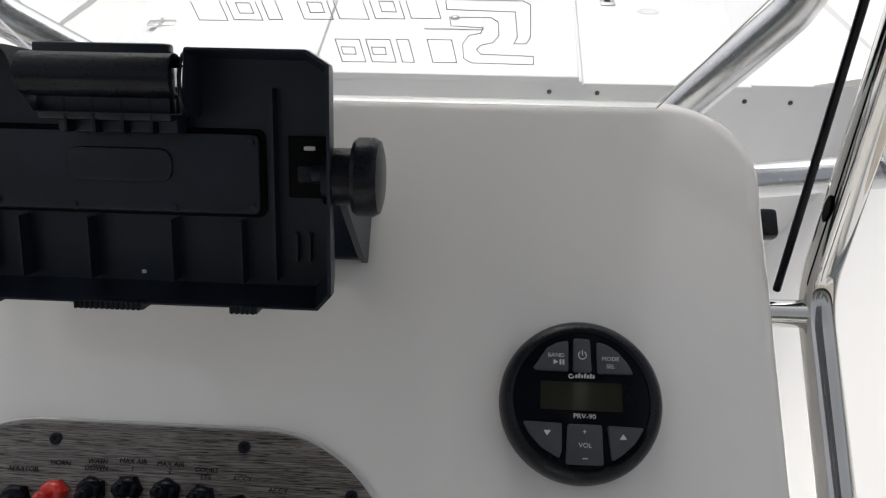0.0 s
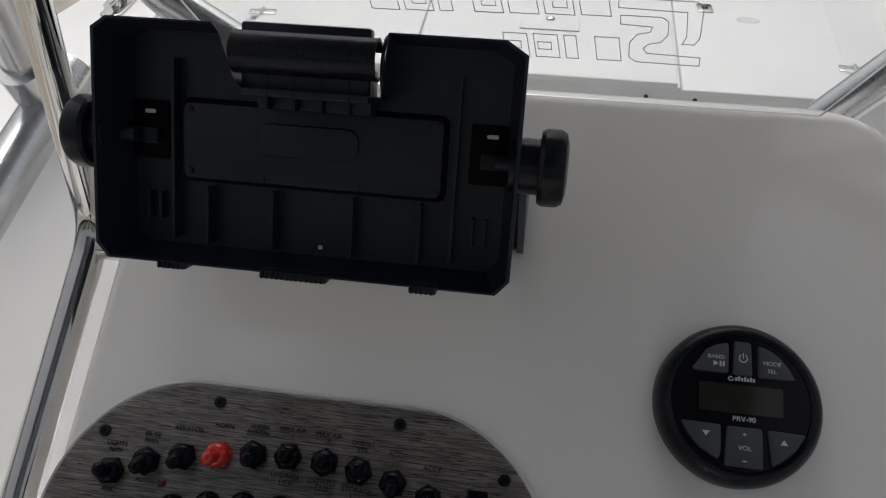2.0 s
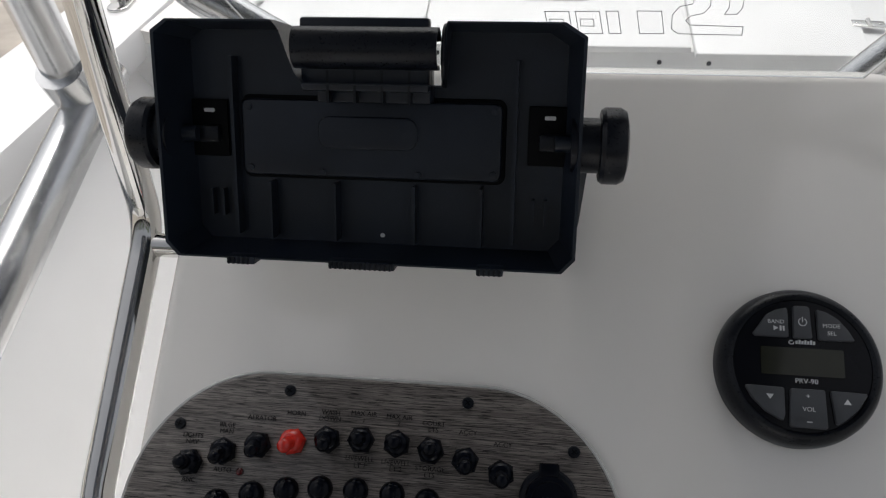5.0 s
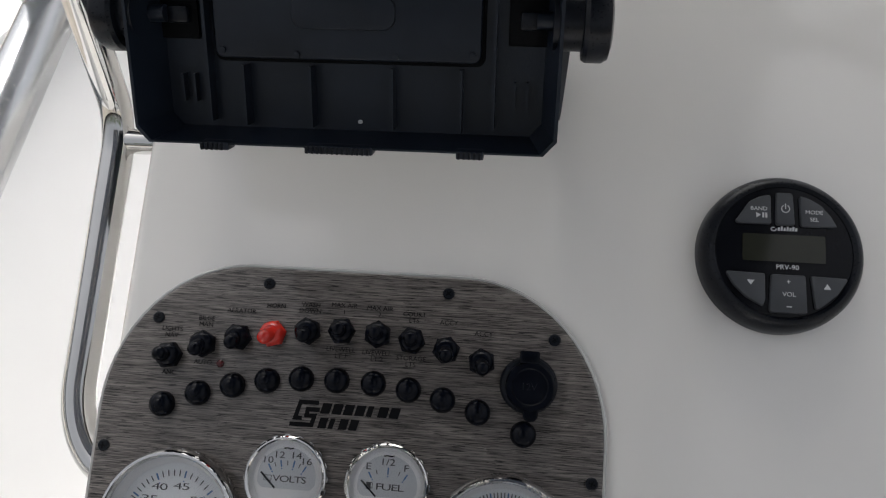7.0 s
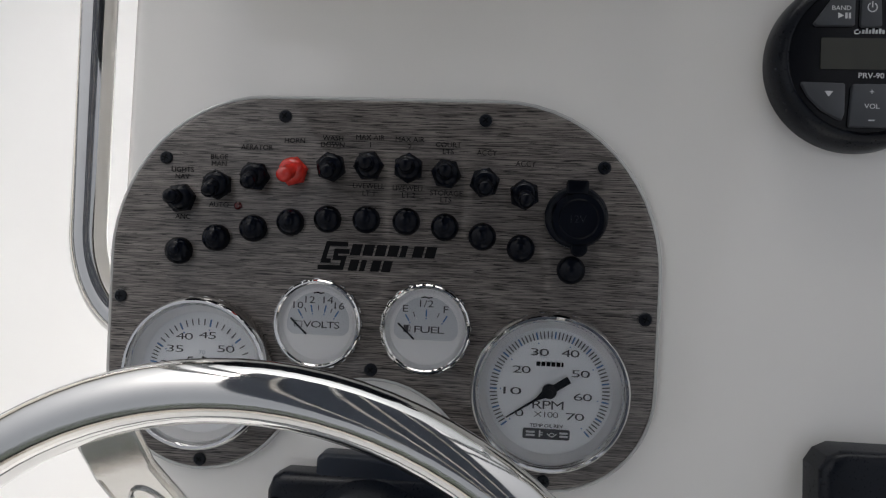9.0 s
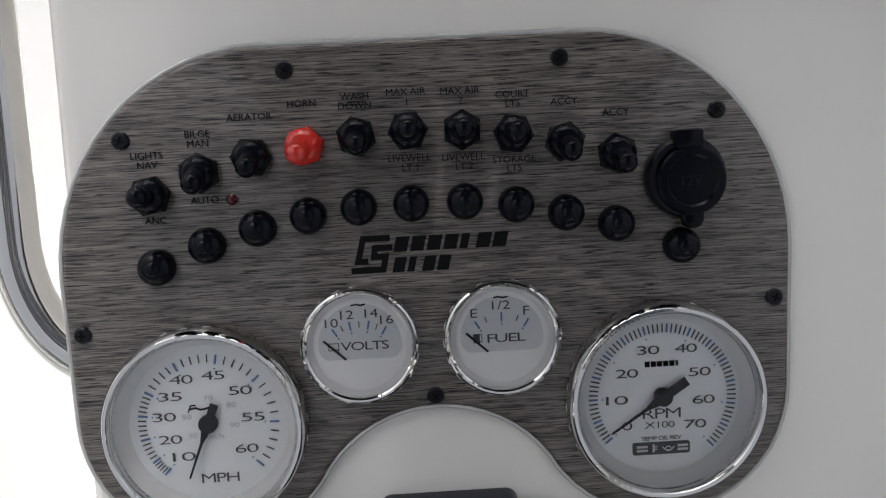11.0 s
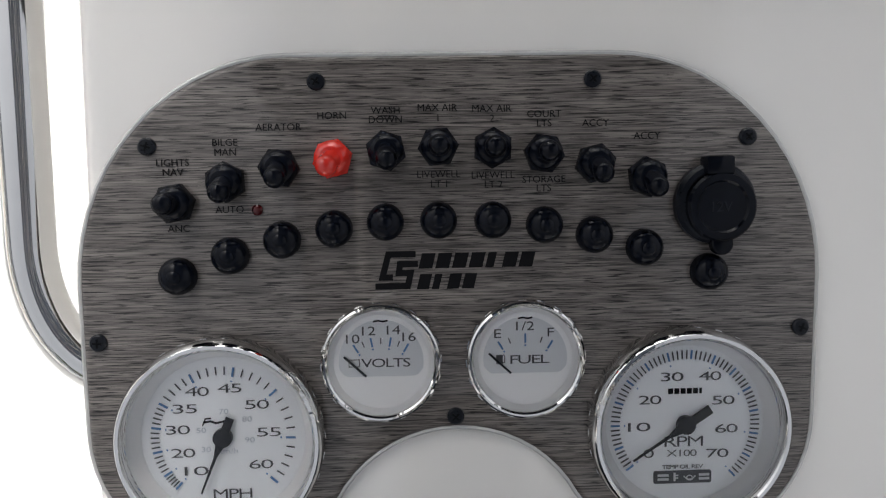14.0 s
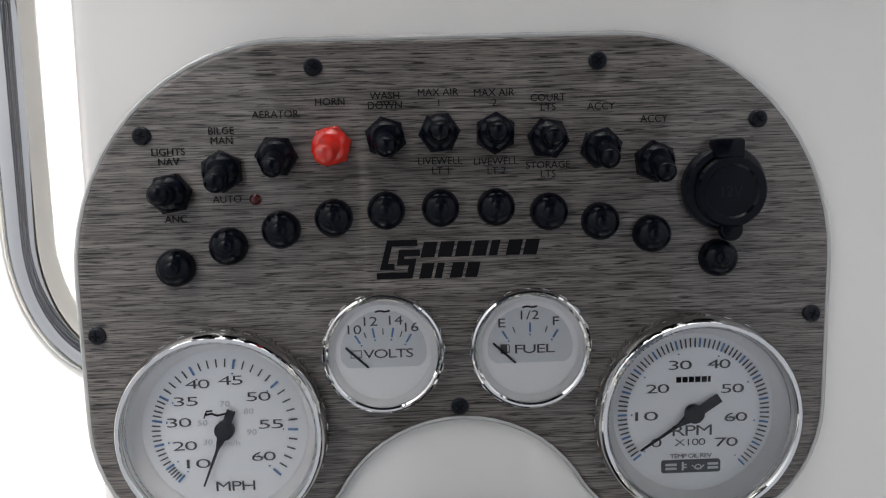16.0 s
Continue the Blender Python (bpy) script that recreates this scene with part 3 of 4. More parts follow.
for name, x, words, nums, na in (("voltmeter", 0.0275, "VOLTS", (("10", -0.0134, 0.0110), ("12", -0.0057, 0.0148), ("14", 0.0062, 0.0150), ("16", 0.0136, 0.0115)), 133), ("fuel_gauge", 0.0972, "FUEL", (("E", -0.0134, 0.0120), ("1/2", 0.0, 0.0155), ("F", 0.0124, 0.0122)), 131)):
    g = gauge(name, x, -0.1332, 0.0287, "small white %s with chrome bezel" % ("voltmeter" if words == "VOLTS" else "fuel level gauge"))
    part("dial", lathe([(0.0230, 0.0003), (0, 0.0003)], 56), DIALRIM, g)
    low, hub = -0.0071, -0.0135
    a0 = math.degrees(math.asin(low / 0.0204))
    o = part("scale_plate", prism(arc(0, 0, 0.0204, 0.0204, a0 + 10, 180 - a0 - 10, 24) + [(-0.0178, low + 0.0008), (-0.0162, low), (0.0162, low), (0.0178, low + 0.0008)], 0.0003, 0.0007), DIALGREY, g, "pale grey scale plate", smooth=0)
    for s, nx, nz in nums:
        text(s, 0.0043, nx, nz + 0.0004, 0.0008, GREYINK, g, 1.35, bold=0.0)
    text(words, 0.0042, 0.0022, -0.0005, 0.0008, GREYINK, g, bold=0.0, span=0.0236 if words == "VOLTS" else 0.0190)
    bm, bb = bmesh.new(), bmesh.new()
    for a in ((121, 101, 79, 59) if words == "VOLTS" else (121, 90, 59)):
        c, s = math.cos(radians(a)), math.sin(radians(a))
        stroke([(0.0212 * c, hub + 0.0212 * s), (0.0258 * c, hub + 0.0258 * s)], 0.0009, 0.0008, 0.0011, bb)
        stroke([(0.0196 * c, hub + 0.0196 * s), (0.0204 * c, hub + 0.0204 * s)], 0.0009, 0.0008, 0.0011, bb)
    for a in ((111, 90, 69) if words == "VOLTS" else (109, 71)):
        c, s = math.cos(radians(a)), math.sin(radians(a))
        stroke([(0.0222 * c, hub + 0.0222 * s), (0.0252 * c, hub + 0.0252 * s)], 0.0005, 0.0008, 0.0011, bm)
    part("blue_marks", bb, BLUEINK, g, smooth=0), part("scale_marks", bm, GREYINK, g, smooth=0)
    bm = bmesh.new()
    stroke([(-0.0035, 0.0196), (-0.001, 0.0201), (0.001, 0.0195), (0.0035, 0.0200)], 0.0008, 0.0006, 0.0009, bm)
    part("emblem", bm, INK, g, smooth=0)
    bm = bmesh.new()
    if words == "VOLTS":
        stroke([(-0.0155, -0.0022), (-0.0155, 0.0012), (-0.0105, 0.0012), (-0.0105, -0.0022)], 0.0004, 0.0006, 0.0009, bm, True)
    else:
        slab(bm, -0.0142, -0.0026, 0.0032, 0.0046, 0, 0.0006, 0.0009), stroke([(-0.0110, -0.0018), (-0.0100, -0.0018), (-0.0100, 0.0012), (-0.0108, 0.0022)], 0.0004, 0.0006, 0.0009, bm)
    part("symbol", bm, GREYINK, g, smooth=0)
    c, s = math.cos(radians(na)), math.sin(radians(na))
    part("needle", stroke([(-0.0178, 0.0030), (-0.0072, low + 0.0002)], 0.0010, 0.0012, 0.0020), SATIN, g, smooth=0)

# ---- stereo ----
st = thing("marine_stereo", on_face(0.3500, 0.0378, -SK), "round black marine stereo with grey rubber keys and dark display", "stereo")
part("ring", lathe([(0.0542, 0), (0.0542, 0.007), (0.0533, 0.013), (0.0511, 0.0178), (0.0484, 0.0208), (0.0465, 0.0215), (0.0440, 0.0200)], 96, 0.0040, 0.0018), SATIN, st, "satin black surround")
part("faceplate", lathe([(0.0458, 0.0195), (0.0440, 0.0212), (0, 0.0218)], 72, 0.0028, 0.0012), GLOSSBLACK, st)


def key(outline, words):
    k = part("key", prism(outline, 0.0205, 0.0242, 0.0010, 2), KEYGREY, st)
    for w, size, x, z in words:
        text(w, size * 0.84, x - 0.0012 * (w == "BAND"), z, 0.0244, WHITEINK, k, 1.08)
    return k


k = key([(-0.0310, 0.0200), (-0.0290, 0.0225), (-0.0215, 0.0335), (-0.0150, 0.0370), (-0.0085, 0.0385), (-0.0075, 0.0370), (-0.0075, 0.0190), (-0.0085, 0.0182), (-0.0295, 0.0182)], [("BAND", 0.0031, -0.0145, 0.0285)])
bm = prism([(-0.0175, 0.0223), (-0.0175, 0.0257), (-0.0143, 0.024)], 0.0241, 0.0245)
slab(bm, -0.0135, 0.0223, 0.0012, 0.0034, 0, 0.0241, 0.0245), slab(bm, -0.0115, 0.0223, 0.0012, 0.0034, 0, 0.0241, 0.0245)
part("symbol", bm, WHITEINK, k, smooth=0)
k = key([(-0.0030, 0.0402), (0.0055, 0.0402), (0.0070, 0.0390), (0.0080, 0.0188), (0.0070, 0.0178), (-0.0035, 0.0178), (-0.0045, 0.0188), (-0.0040, 0.0390)], [])
bm = stroke(arc(0.0018, 0.0290, 0.0026, 0.0026, 120, 420, 18), 0.0006, 0.0241, 0.0245)
stroke([(0.0018, 0.0288), (0.0018, 0.0325)], 0.0006, 0.0241, 0.0245, bm)
part("symbol", bm, WHITEINK, k, smooth=0)
key([(0.0115, 0.0375), (0.0125, 0.0383), (0.0185, 0.0365), (0.0255, 0.0322), (0.0320, 0.0245), (0.0352, 0.0185), (0.0345, 0.0175), (0.0130, 0.0172), (0.0118, 0.0182)], [("MODE", 0.0031, 0.0205, 0.0272), ("SEL", 0.0031, 0.0205, 0.0222)])
k = key([(-0.0365, -0.0150), (-0.0130, -0.0155), (-0.0120, -0.0165), (-0.0120, -0.0330), (-0.0135, -0.0372), (-0.0160, -0.0365), (-0.0250, -0.0315), (-0.0330, -0.0235), (-0.0370, -0.0165)], [])
part("symbol", prism([(-0.0240, -0.0205), (-0.0192, -0.0205), (-0.0216, -0.0238)], 0.0241, 0.0245), WHITEINK, k, smooth=0)
k = key([(-0.0070, -0.0158), (0.0130, -0.0158), (0.0142, -0.0170), (0.0148, -0.0400), (0.0135, -0.0412), (-0.0085, -0.0412), (-0.0095, -0.0400), (-0.0082, -0.0170)], [("+", 0.0040, 0.0028, -0.0205), ("VOL", 0.0034, 0.0030, -0.0290)])
bm = bmesh.new()
slab(bm, 0.0012, -0.0376, 0.0034, 0.0007, 0, 0.0241, 0.0245)
part("symbol", bm, WHITEINK, k, smooth=0)
k = key([(0.0185, -0.0160), (0.0405, -0.0165), (0.0408, -0.0180), (0.0350, -0.0270), (0.0265, -0.0345), (0.0215, -0.0378), (0.0200, -0.0370), (0.0178, -0.0175)], [])
part("symbol", prism([(0.0252, -0.0245), (0.0300, -0.0245), (0.0276, -0.0210)], 0.0241, 0.0245), WHITEINK, k, smooth=0)
part("display", prism(rounded(-0.0260, 0.0280, -0.0070, 0.0115, 0.001), 0.0210, 0.0222), LCD, st, "dark glossy display window", smooth=0)
bm = bmesh.new()
stroke(arc(-0.0055, 0.0152, 0.0016, 0.0012, 60, 380, 12), 0.0006, 0.0217, 0.0221, bm)
for kk in range(7):
    slab(bm, -0.0028 + 0.0019 * kk, 0.0142, 0.0013, 0.0022 + 0.0008 * (kk % 2), 0.1, 0.0217, 0.0221)
part("emblem", bm, WHITEINK, st, smooth=0)
text("PRV-90", 0.0031, 0.0032, -0.0105, 0.0221, WHITEINK, st, 1.1, bold=0.00002)

for o in st.children:
    if o.name.split(".")[0] not in ("ring", "faceplate"):
        o.matrix_basis = Matrix.Translation((0.0018, 0, 0.0010)) @ Matrix.Diagonal((0.985, 1, 1.0, 1))

# ---- display cradle ----
CR = FACE @ Matrix.Translation((0.0640, -0.086, 0.0745)) @ Matrix.Rotation(radians(31), 4, "X")
cradle = thing("display_cradle", CR, "empty black plastic fish finder cradle tilted on a gimbal bracket", "cradle")
W2, HT, DP = 0.133, 0.150, 0.036
# side walls and floor of the tray: an open shell with chamfered corners and a notch in its top
base_line = [(-W2, 0.009), (-W2 + 0.008, 0.0), (W2 - 0.008, 0.0), (W2, 0.009), (W2, HT - 0.008), (W2 - 0.013, HT), (0.052, HT), (0.049, HT - 0.037), (-0.038, HT - 0.037), (-0.043, HT - 0.030), (-0.052, HT - 0.005), (-0.056, HT), (-W2 + 0.010, HT), (-W2, HT - 0.007)]
bm = bmesh.new()
n = len(base_line)
cz = 0.075
def ring(scale, y, drop=0.0):
    return [bm.verts.new((x * scale, y, cz + (z - cz) * scale)) for x, z in base_line]
a, b, c, d = ring(1.0, 0.0), ring(0.985, 0.0), ring(0.930, DP), ring(1.0, 0.008)
e = ring(0.96, DP + 0.003)
for p, q in ((a, b), (b, c), (d, a), (e, d)):
    for k in range(n):
        bm.faces.new((p[k], p[(k + 1) % n], q[(k + 1) % n], q[k]))
bm.faces.new(c), bm.faces.new(e[::-1])
part("tray", bm, BLACK, cradle, smooth=20)
curl = [(0.0125 * math.cos(radians(a)), 0.0125 * math.sin(radians(a))) for a in range(-115, 156, 15)]
curl += [(0.0104 * math.cos(radians(a)), 0.0104 * math.sin(radians(a))) for a in range(155, -116, -15)]
bm = bmesh.new()
left, right = [[bm.verts.new((x, -0.002 - p, 0.134 + q)) for p, q in curl] for x in (-0.040, 0.047)]
for k in range(len(curl)):
    j = (k + 1) % len(curl)
    bm.faces.new((left[k], left[j], right[j], right[k]))
for k in range(len(curl) // 2 - 1):
    for e in (left, right):
        bm.faces.new((e[k], e[k + 1], e[-2 - k], e[-1 - k]))
part("handle", bm, SATIN, cradle, "rolled black release handle with an open end")
part("clip", tube([(0.0495, 0.010 - 0.014 * math.sin(radians(a)), 0.130 + 0.018 * math.cos(radians(a))) for a in range(0, 181, 15)], 0.0012, 8), SATIN, cradle, "thin curved spring clip")
part("handle_back", box(-0.040, 0.040, 0.006, 0.016, 0.108, 0.152, 0.002), BLACK, cradle)
part("handle_web", box(-0.032, 0.040, 0.014, 0.030, 0.101, 0.128, 0.001), BLACK, cradle)
for x in (-0.023, -0.006, 0.011, 0.028):
    part("rib", box(x - 0.0008, x + 0.0008, 0.006, 0.028, 0.101, 0.124), SATIN, cradle)
part("centre_plate", prism(rounded(-0.088, 0.084, 0.051, 0.101, 0.005), -DP, -DP + 0.007, 0.0015), BLACK, cradle)
# thin near-black plate painting the shadow line round the centre plate
part("plate_groove", prism(rounded(-0.0905, 0.0865, 0.0485, 0.1035, 0.006), -DP, -DP + 0.0012, 0.0005, 1), RECESS_SHADE, cradle)
part("plate_pad", prism(rounded(-0.036, 0.030, 0.070, 0.091, 0.008), -DP + 0.006, -DP + 0.0095, 0.001), BLACK, cradle)
for x, z in ((-0.083, 0.056), (0.079, 0.056), (-0.034, 0.054), (0.030, 0.054), (-0.083, 0.096), (0.079, 0.096)):
    part("rivet", lathe([(0.0022, -DP + 0.007), (0.0022, -DP + 0.0085), (0, -DP + 0.009)], 10, x, z), BLACK, cradle)
for x in (-0.069, -0.025, 0.028, 0.072):
    part("rib", box(x - 0.0009, x + 0.0009, DP - 0.012, DP, 0.008, 0.047), BLACK, cradle)
for x in (-0.0935, 0.0925):
    part("rib", box(x - 0.0011, x + 0.0011, DP - 0.010, DP, 0.010, 0.128), BLACK, cradle)
for x, q in ((-0.1125, -1), (0.1135, 1)):
    # shallow near-black block; the pocket's shade is in its colour
    part("latch_pocket", box(x - 0.013, x + 0.013, DP - 0.0030, DP - 0.0005, 0.062, 0.100, 0.0010), RECESS_SHADE, cradle, "latch pocket, its shade painted near-black")
    part("latch_tongue", box(x - 0.006, x + 0.009, DP - 0.010, DP - 0.003, 0.072, 0.083, 0.002), SATIN, cradle)
    part("latch_spindle", tube([(x + q * 0.004, DP - 0.012, 0.078), (x + q * 0.014, DP - 0.012, 0.078)], 0.0055, 14), BLACK, cradle)
    # solid white patch painting the light that shows through the slot
    part("latch_window", prism(rounded(x - 0.0030, x + 0.0042, 0.0915, 0.0940, 0.0008, 3), -DP + 0.0031, -DP + 0.0037), WHITEINK, cradle, "narrow slot, the light through it painted white", smooth=0)
    for dx in (-0.004, 0.004):
        part("rib", box(x - q * 0.004 + dx - 0.0008, x - q * 0.004 + dx + 0.0008, DP - 0.006, DP, 0.022, 0.040), BLACK, cradle)
for x0, x1 in ((-0.091, -0.072), (-0.023, 0.020), (0.072, 0.089)):
    tab = part("tab", box(x0, x1, -0.002, 0.010, -0.0032, 0.002, 0.0008), BLACK, cradle)
    for k in range(int((x1 - x0) / 0.0032)):
        part("tooth", box(x0 + 0.0012 + 0.0032 * k, x0 + 0.0026 + 0.0032 * k, -0.0032, -0.0018, -0.003, 0.0015), SATIN, tab, smooth=0)
for s in (-1, 1):
    m = Matrix.Translation((s * (W2 + 0.001) + (0.005 if s > 0 else 0.001), 0.018, 0.078)) @ Matrix.Rotation(radians(90 * s), 4, "Z")
    o = part("knob", lathe([(0.017, -0.012 if s > 0 else -0.004), (0.017, 0.005), (0.022, 0.0055), (0.0235, 0.008), (0.0235, 0.017), (0.0215, 0.0205), (0.016, 0.022), (0, 0.0225)], 36), SATIN, cradle, "large black tightening knob")
    o.matrix_basis = m
# white speck painted for light through a hole; the floor stays closed
part("drain", prism(rounded(0.0035, 0.0065, 0.0100, 0.0125, 0.001, 3), -DP + 0.0005, -DP + 0.0012), WHITEINK, cradle, "small hole, the light through it painted white", smooth=0)
inv = CR.inverted()
br = bmesh.new()
for s in (-1, 1):
    x = 0.0655 + s * 0.1345
    prof = [(-0.125, 0.160), (-0.105, 0.172), (0.005, 0.188), (0.005, 0.134), (-0.02, 0.132), (-0.118, 0.140)]
    lo = [br.verts.new((x - 0.0022, y, z)) for y, z in prof]
    hi = [br.verts.new((x + 0.0022, y, z)) for y, z in prof]
    br.faces.new(lo), br.faces.new(hi[::-1])
    for k in range(6):
        br.faces.new((lo[k], lo[(k + 1) % 6], hi[(k + 1) % 6], hi[k]))
box(0.0655 - 0.136, 0.0655 + 0.136, -0.001, 0.006, 0.136, 0.186, 0.001, br)
o = part("bracket", br, BLACK, cradle, "black gimbal bracket fixed to the dash")
o.matrix_basis = inv @ FACE

# ---- windshield ----
ws = thing("windshield", Matrix.Translation((0, 0.217, H)), "clear acrylic windshield with outlined slanted decal shapes", "windshield")
o = part("sheet", prism([(-0.040, 0.150), (0.415, 0.150), (0.575, 0.36), (0.575, 0.60), (-0.195, 0.60), (-0.195, 0.36)], -0.004, 0.0, 0.001, 2), ACRYLIC, ws)
o.visible_shadow = False
# decal outlines, as plain slanted shapes
def outline(pts):
    part("decal", stroke(pts, 0.0006, 0.0002, 0.0004, None, True), DECAL, ws, smooth=0)
for k in range(7):
    x, w = 0.068 + 0.0262 * k, 0.0215 if k not in (2,) else 0.010
    z = 0.2135 + 0.0007 * k
    outline([(x + 0.003, z), (x + w + 0.003, z), (x + w - 0.002, z + 0.0175), (x - 0.002, z + 0.0175)])
    if k % 2:
        outline([(x + 0.008, z + 0.005), (x + w - 0.003, z + 0.005), (x + w - 0.005, z + 0.0125), (x + 0.006, z + 0.0125)])
for k in range(4):
    x, w = 0.172 + 0.0228 * k, 0.0180 if k != 2 else 0.009
    z = 0.1835 + 0.0003 * k
    outline([(x + 0.003, z), (x + w + 0.003, z), (x + w - 0.001, z + 0.0175), (x - 0.001, z + 0.0175)])
    if k < 2:
        outline([(x + 0.004, z + 0.006), (x + w - 0.004, z + 0.006), (x + w - 0.005, z + 0.0115), (x + 0.003, z + 0.0115)])
outline([(0.253, 0.2315), (0.308, 0.2315), (0.3135, 0.229), (0.3150, 0.205), (0.312, 0.200), (0.303, 0.200), (0.3055, 0.205), (0.303, 0.2235), (0.254, 0.2245)])
outline([(0.256, 0.219), (0.286, 0.219), (0.291, 0.216), (0.292, 0.206), (0.288, 0.2005), (0.279, 0.1985), (0.276, 0.195), (0.279, 0.1915), (0.318, 0.1905), (0.3185, 0.184), (0.272, 0.1845), (0.2665, 0.188), (0.2655, 0.199), (0.270, 0.2055), (0.279, 0.2075), (0.280, 0.2115), (0.257, 0.2125)])

# ---- grab rails ----
def mirror(p, s):
    return (0.19 + s * (p[0] + 0.0), p[1], p[2])
UPF = Vector((0, -math.sin(radians(TILT - 3)), math.cos(radians(TILT - 3))))
for s in (-1, 1):
    X, Y = 0.19 + s * 0.344, 0.040
    edge = 0.19 + s * 0.296
    r = thing("grab_rail", FACE, "polished stainless tube grab rail bolted to the console side", "rail", "grab rails beside the console")
    top = Vector((X, Y, 0.132)) + UPF * 0.945
    sweep = [(edge + (X - edge) * math.cos(radians(a)), Y, -0.076 - 0.070 * math.sin(radians(a))) for a in range(84, -1, -6)]
    part("rail", tube(sweep + bent([(X, Y, -0.05), (X, Y, 0.132), tuple(top)], 0.06, 12), 0.0127, 24), STEEL, r)
    part("standoff", tube([(edge, Y, 0.117), (X - s * 0.004, Y, 0.117)], 0.0105, 20), STEEL, r)
    o = part("flange", lathe([(0.020, 0), (0.020, 0.003), (0.014, 0.005), (0.0128, 0.005)], 28), STEEL, r)
    o.matrix_basis = Matrix.Translation((edge + s * 0.001, Y, -0.146)) @ Matrix.Rotation(radians(s * 90), 4, "Z")
    if s > 0:
        # flat near-black disc for the shade inside the hole
        hole = part("drain_hole", lathe([(0.0046, 0), (0.0042, 0.0006), (0, 0.0006)], 20), RECESS_SHADE, r, "dark oval drain hole")
        hole.matrix_basis = Matrix.Translation((X - 0.0125, -0.0231, 0.1757)) @ Matrix.Rotation(radians(TILT - 3), 4, "X") @ Matrix.Rotation(radians(-90), 4, "Z") @ Matrix.Diagonal((1, 1, 2.3, 1))

# ---- canopy frame ----
for s in (-1, 1):
    xs = lambda d: 0.19 + s * d
    r = thing("canopy_frame", Matrix.Translation((0, 0, H)), "brushed aluminium tube frame of the canopy", "frame", "canopy frames")
    leg = [(0.42, 0.36, -0.30), (0.425, 0.36, 0.03), (0.553, 0.36, 0.18), (0.66, 0.37, 0.42), (0.68, 0.38, 1.0)] if s > 0 else [(-0.03, 0.36, -0.30), (-0.035, 0.36, 0.075), (-0.19, 0.36, 0.172), (-0.28, 0.37, 0.40), (-0.30, 0.38, 1.0)]
    part("front_leg", tube(bent(leg, 0.10, 12), 0.019, 24), ALU, r)
    part("upright", tube([(xs(0.474), 0.283, 0.075), (xs(0.466), 0.10, 1.0)], 0.0200, 24), ALU, r)
    part("side_bar", tube(bent([(xs(0.470), 0.335, 0.088), (xs(0.470), 0.10, 0.010), (xs(0.475), -0.95, -0.34), (xs(0.475), -1.02, -0.95)], 0.10, 8), 0.0235, 28), ALU, r)
    part("cross_bar", tube([(xs(0.24), 0.31, 0.02), (xs(0.468), 0.31, 0.05)], 0.0165, 20), ALU, r)
    for d in (0.07, 0.30):
        part("roof_bow", tube([(xs(d), -1.40, 0.985), (xs(d), 0.66, 0.985)], 0.016, 16), ALU, r)
    part("collar", tube([(xs(0.4735), 0.279, 0.092), (xs(0.4715), 0.264, 0.122)], 0.0225, 24), ALU, r)
block("canopy", -0.29, 0.67, -1.45, 0.70, H + 1.0, H + 1.04, CANVAS, 0.015, "dark blue canvas canopy roof over the console", "canopy")
cab = thing("cable", FACE, "thin black cable strung beside the grab rail", "cable")
part("wire", tube([tuple(Vector((0.503, 0.03, 0.132))), tuple(Vector((0.509, 0.0, 0.152)) + UPF * 0.93)], 0.0029, 10), RUBBER, cab)
lt = thing("side_latch", FACE, "small black plastic latch on the console side", "latch")
part("body", box(0.494, 0.514, 0.040, 0.054, 0.178, 0.202, 0.004), SATIN, lt)

# ---- steering ----
whl = thing("steering_wheel", FACE @ Matrix.Translation((0.068, -0.25, -0.277)), "polished stainless steering wheel with flat spokes", "steering wheel")
part("rim", tube([(0.1428 * math.cos(2 * math.pi * k / 96), 0, 0.1428 * math.sin(2 * math.pi * k / 96)) for k in range(96)], 0.0102, 28, True), STEEL, whl)
for a in (110, -10, 230):
    c, s = math.cos(radians(a)), math.sin(radians(a))
    bm = bmesh.new()
    rows = []
    for r, y, w in ((0.138, 0.002, 0.0092), (0.128, 0.005, 0.0090), (0.120, 0.008, 0.0090), (0.085, 0.034, 0.0104), (0.045, 0.062, 0.016), (0.02, 0.066, 0.02)):
        rows.append([bm.verts.new((r * c - s * q, y + dy, r * s + c * q)) for q, dy in ((-w, 0), (w, 0), (w, 0.004), (-w, 0.004))])
    for p, q in zip(rows, rows[1:]):
        for k in range(4):
            bm.faces.new((p[k], p[(k + 1) % 4], q[(k + 1) % 4], q[k]))
    bm.faces.new(rows[0]), bm.faces.new(rows[-1][::-1])
    spoke = part("spoke", bm, BRUSHED, whl, "flat brushed steel spoke")
    for q in (-0.0088, 0.0088):
        part("lip", tube([(r * c - s * q * w, y + 0.002, r * s + c * q * w) for r, y, w in ((0.134, 0.003, 1), (0.120, 0.008, 0.98), (0.085, 0.034, 1.14), (0.045, 0.062, 1.8))], 0.0019, 8), BRUSHED, spoke)
    part("boss", tube([((0.103 + 0.010 * math.cos(a2)) * c - s * 0.0052 * math.sin(a2), 0.0200 - 0.0074 * math.cos(a2), (0.103 + 0.010 * math.cos(a2)) * s + c * 0.0052 * math.sin(a2)) for a2 in [2 * math.pi * k / 20 for k in range(20)]], 0.0007, 6, True), BRUSHED, spoke, "pressed oval relief")
o = part("hub", lathe([(0.045, -0.08), (0.045, -0.066), (0.04, -0.052), (0.02, -0.046), (0, -0.045)], 40), SATIN, whl)
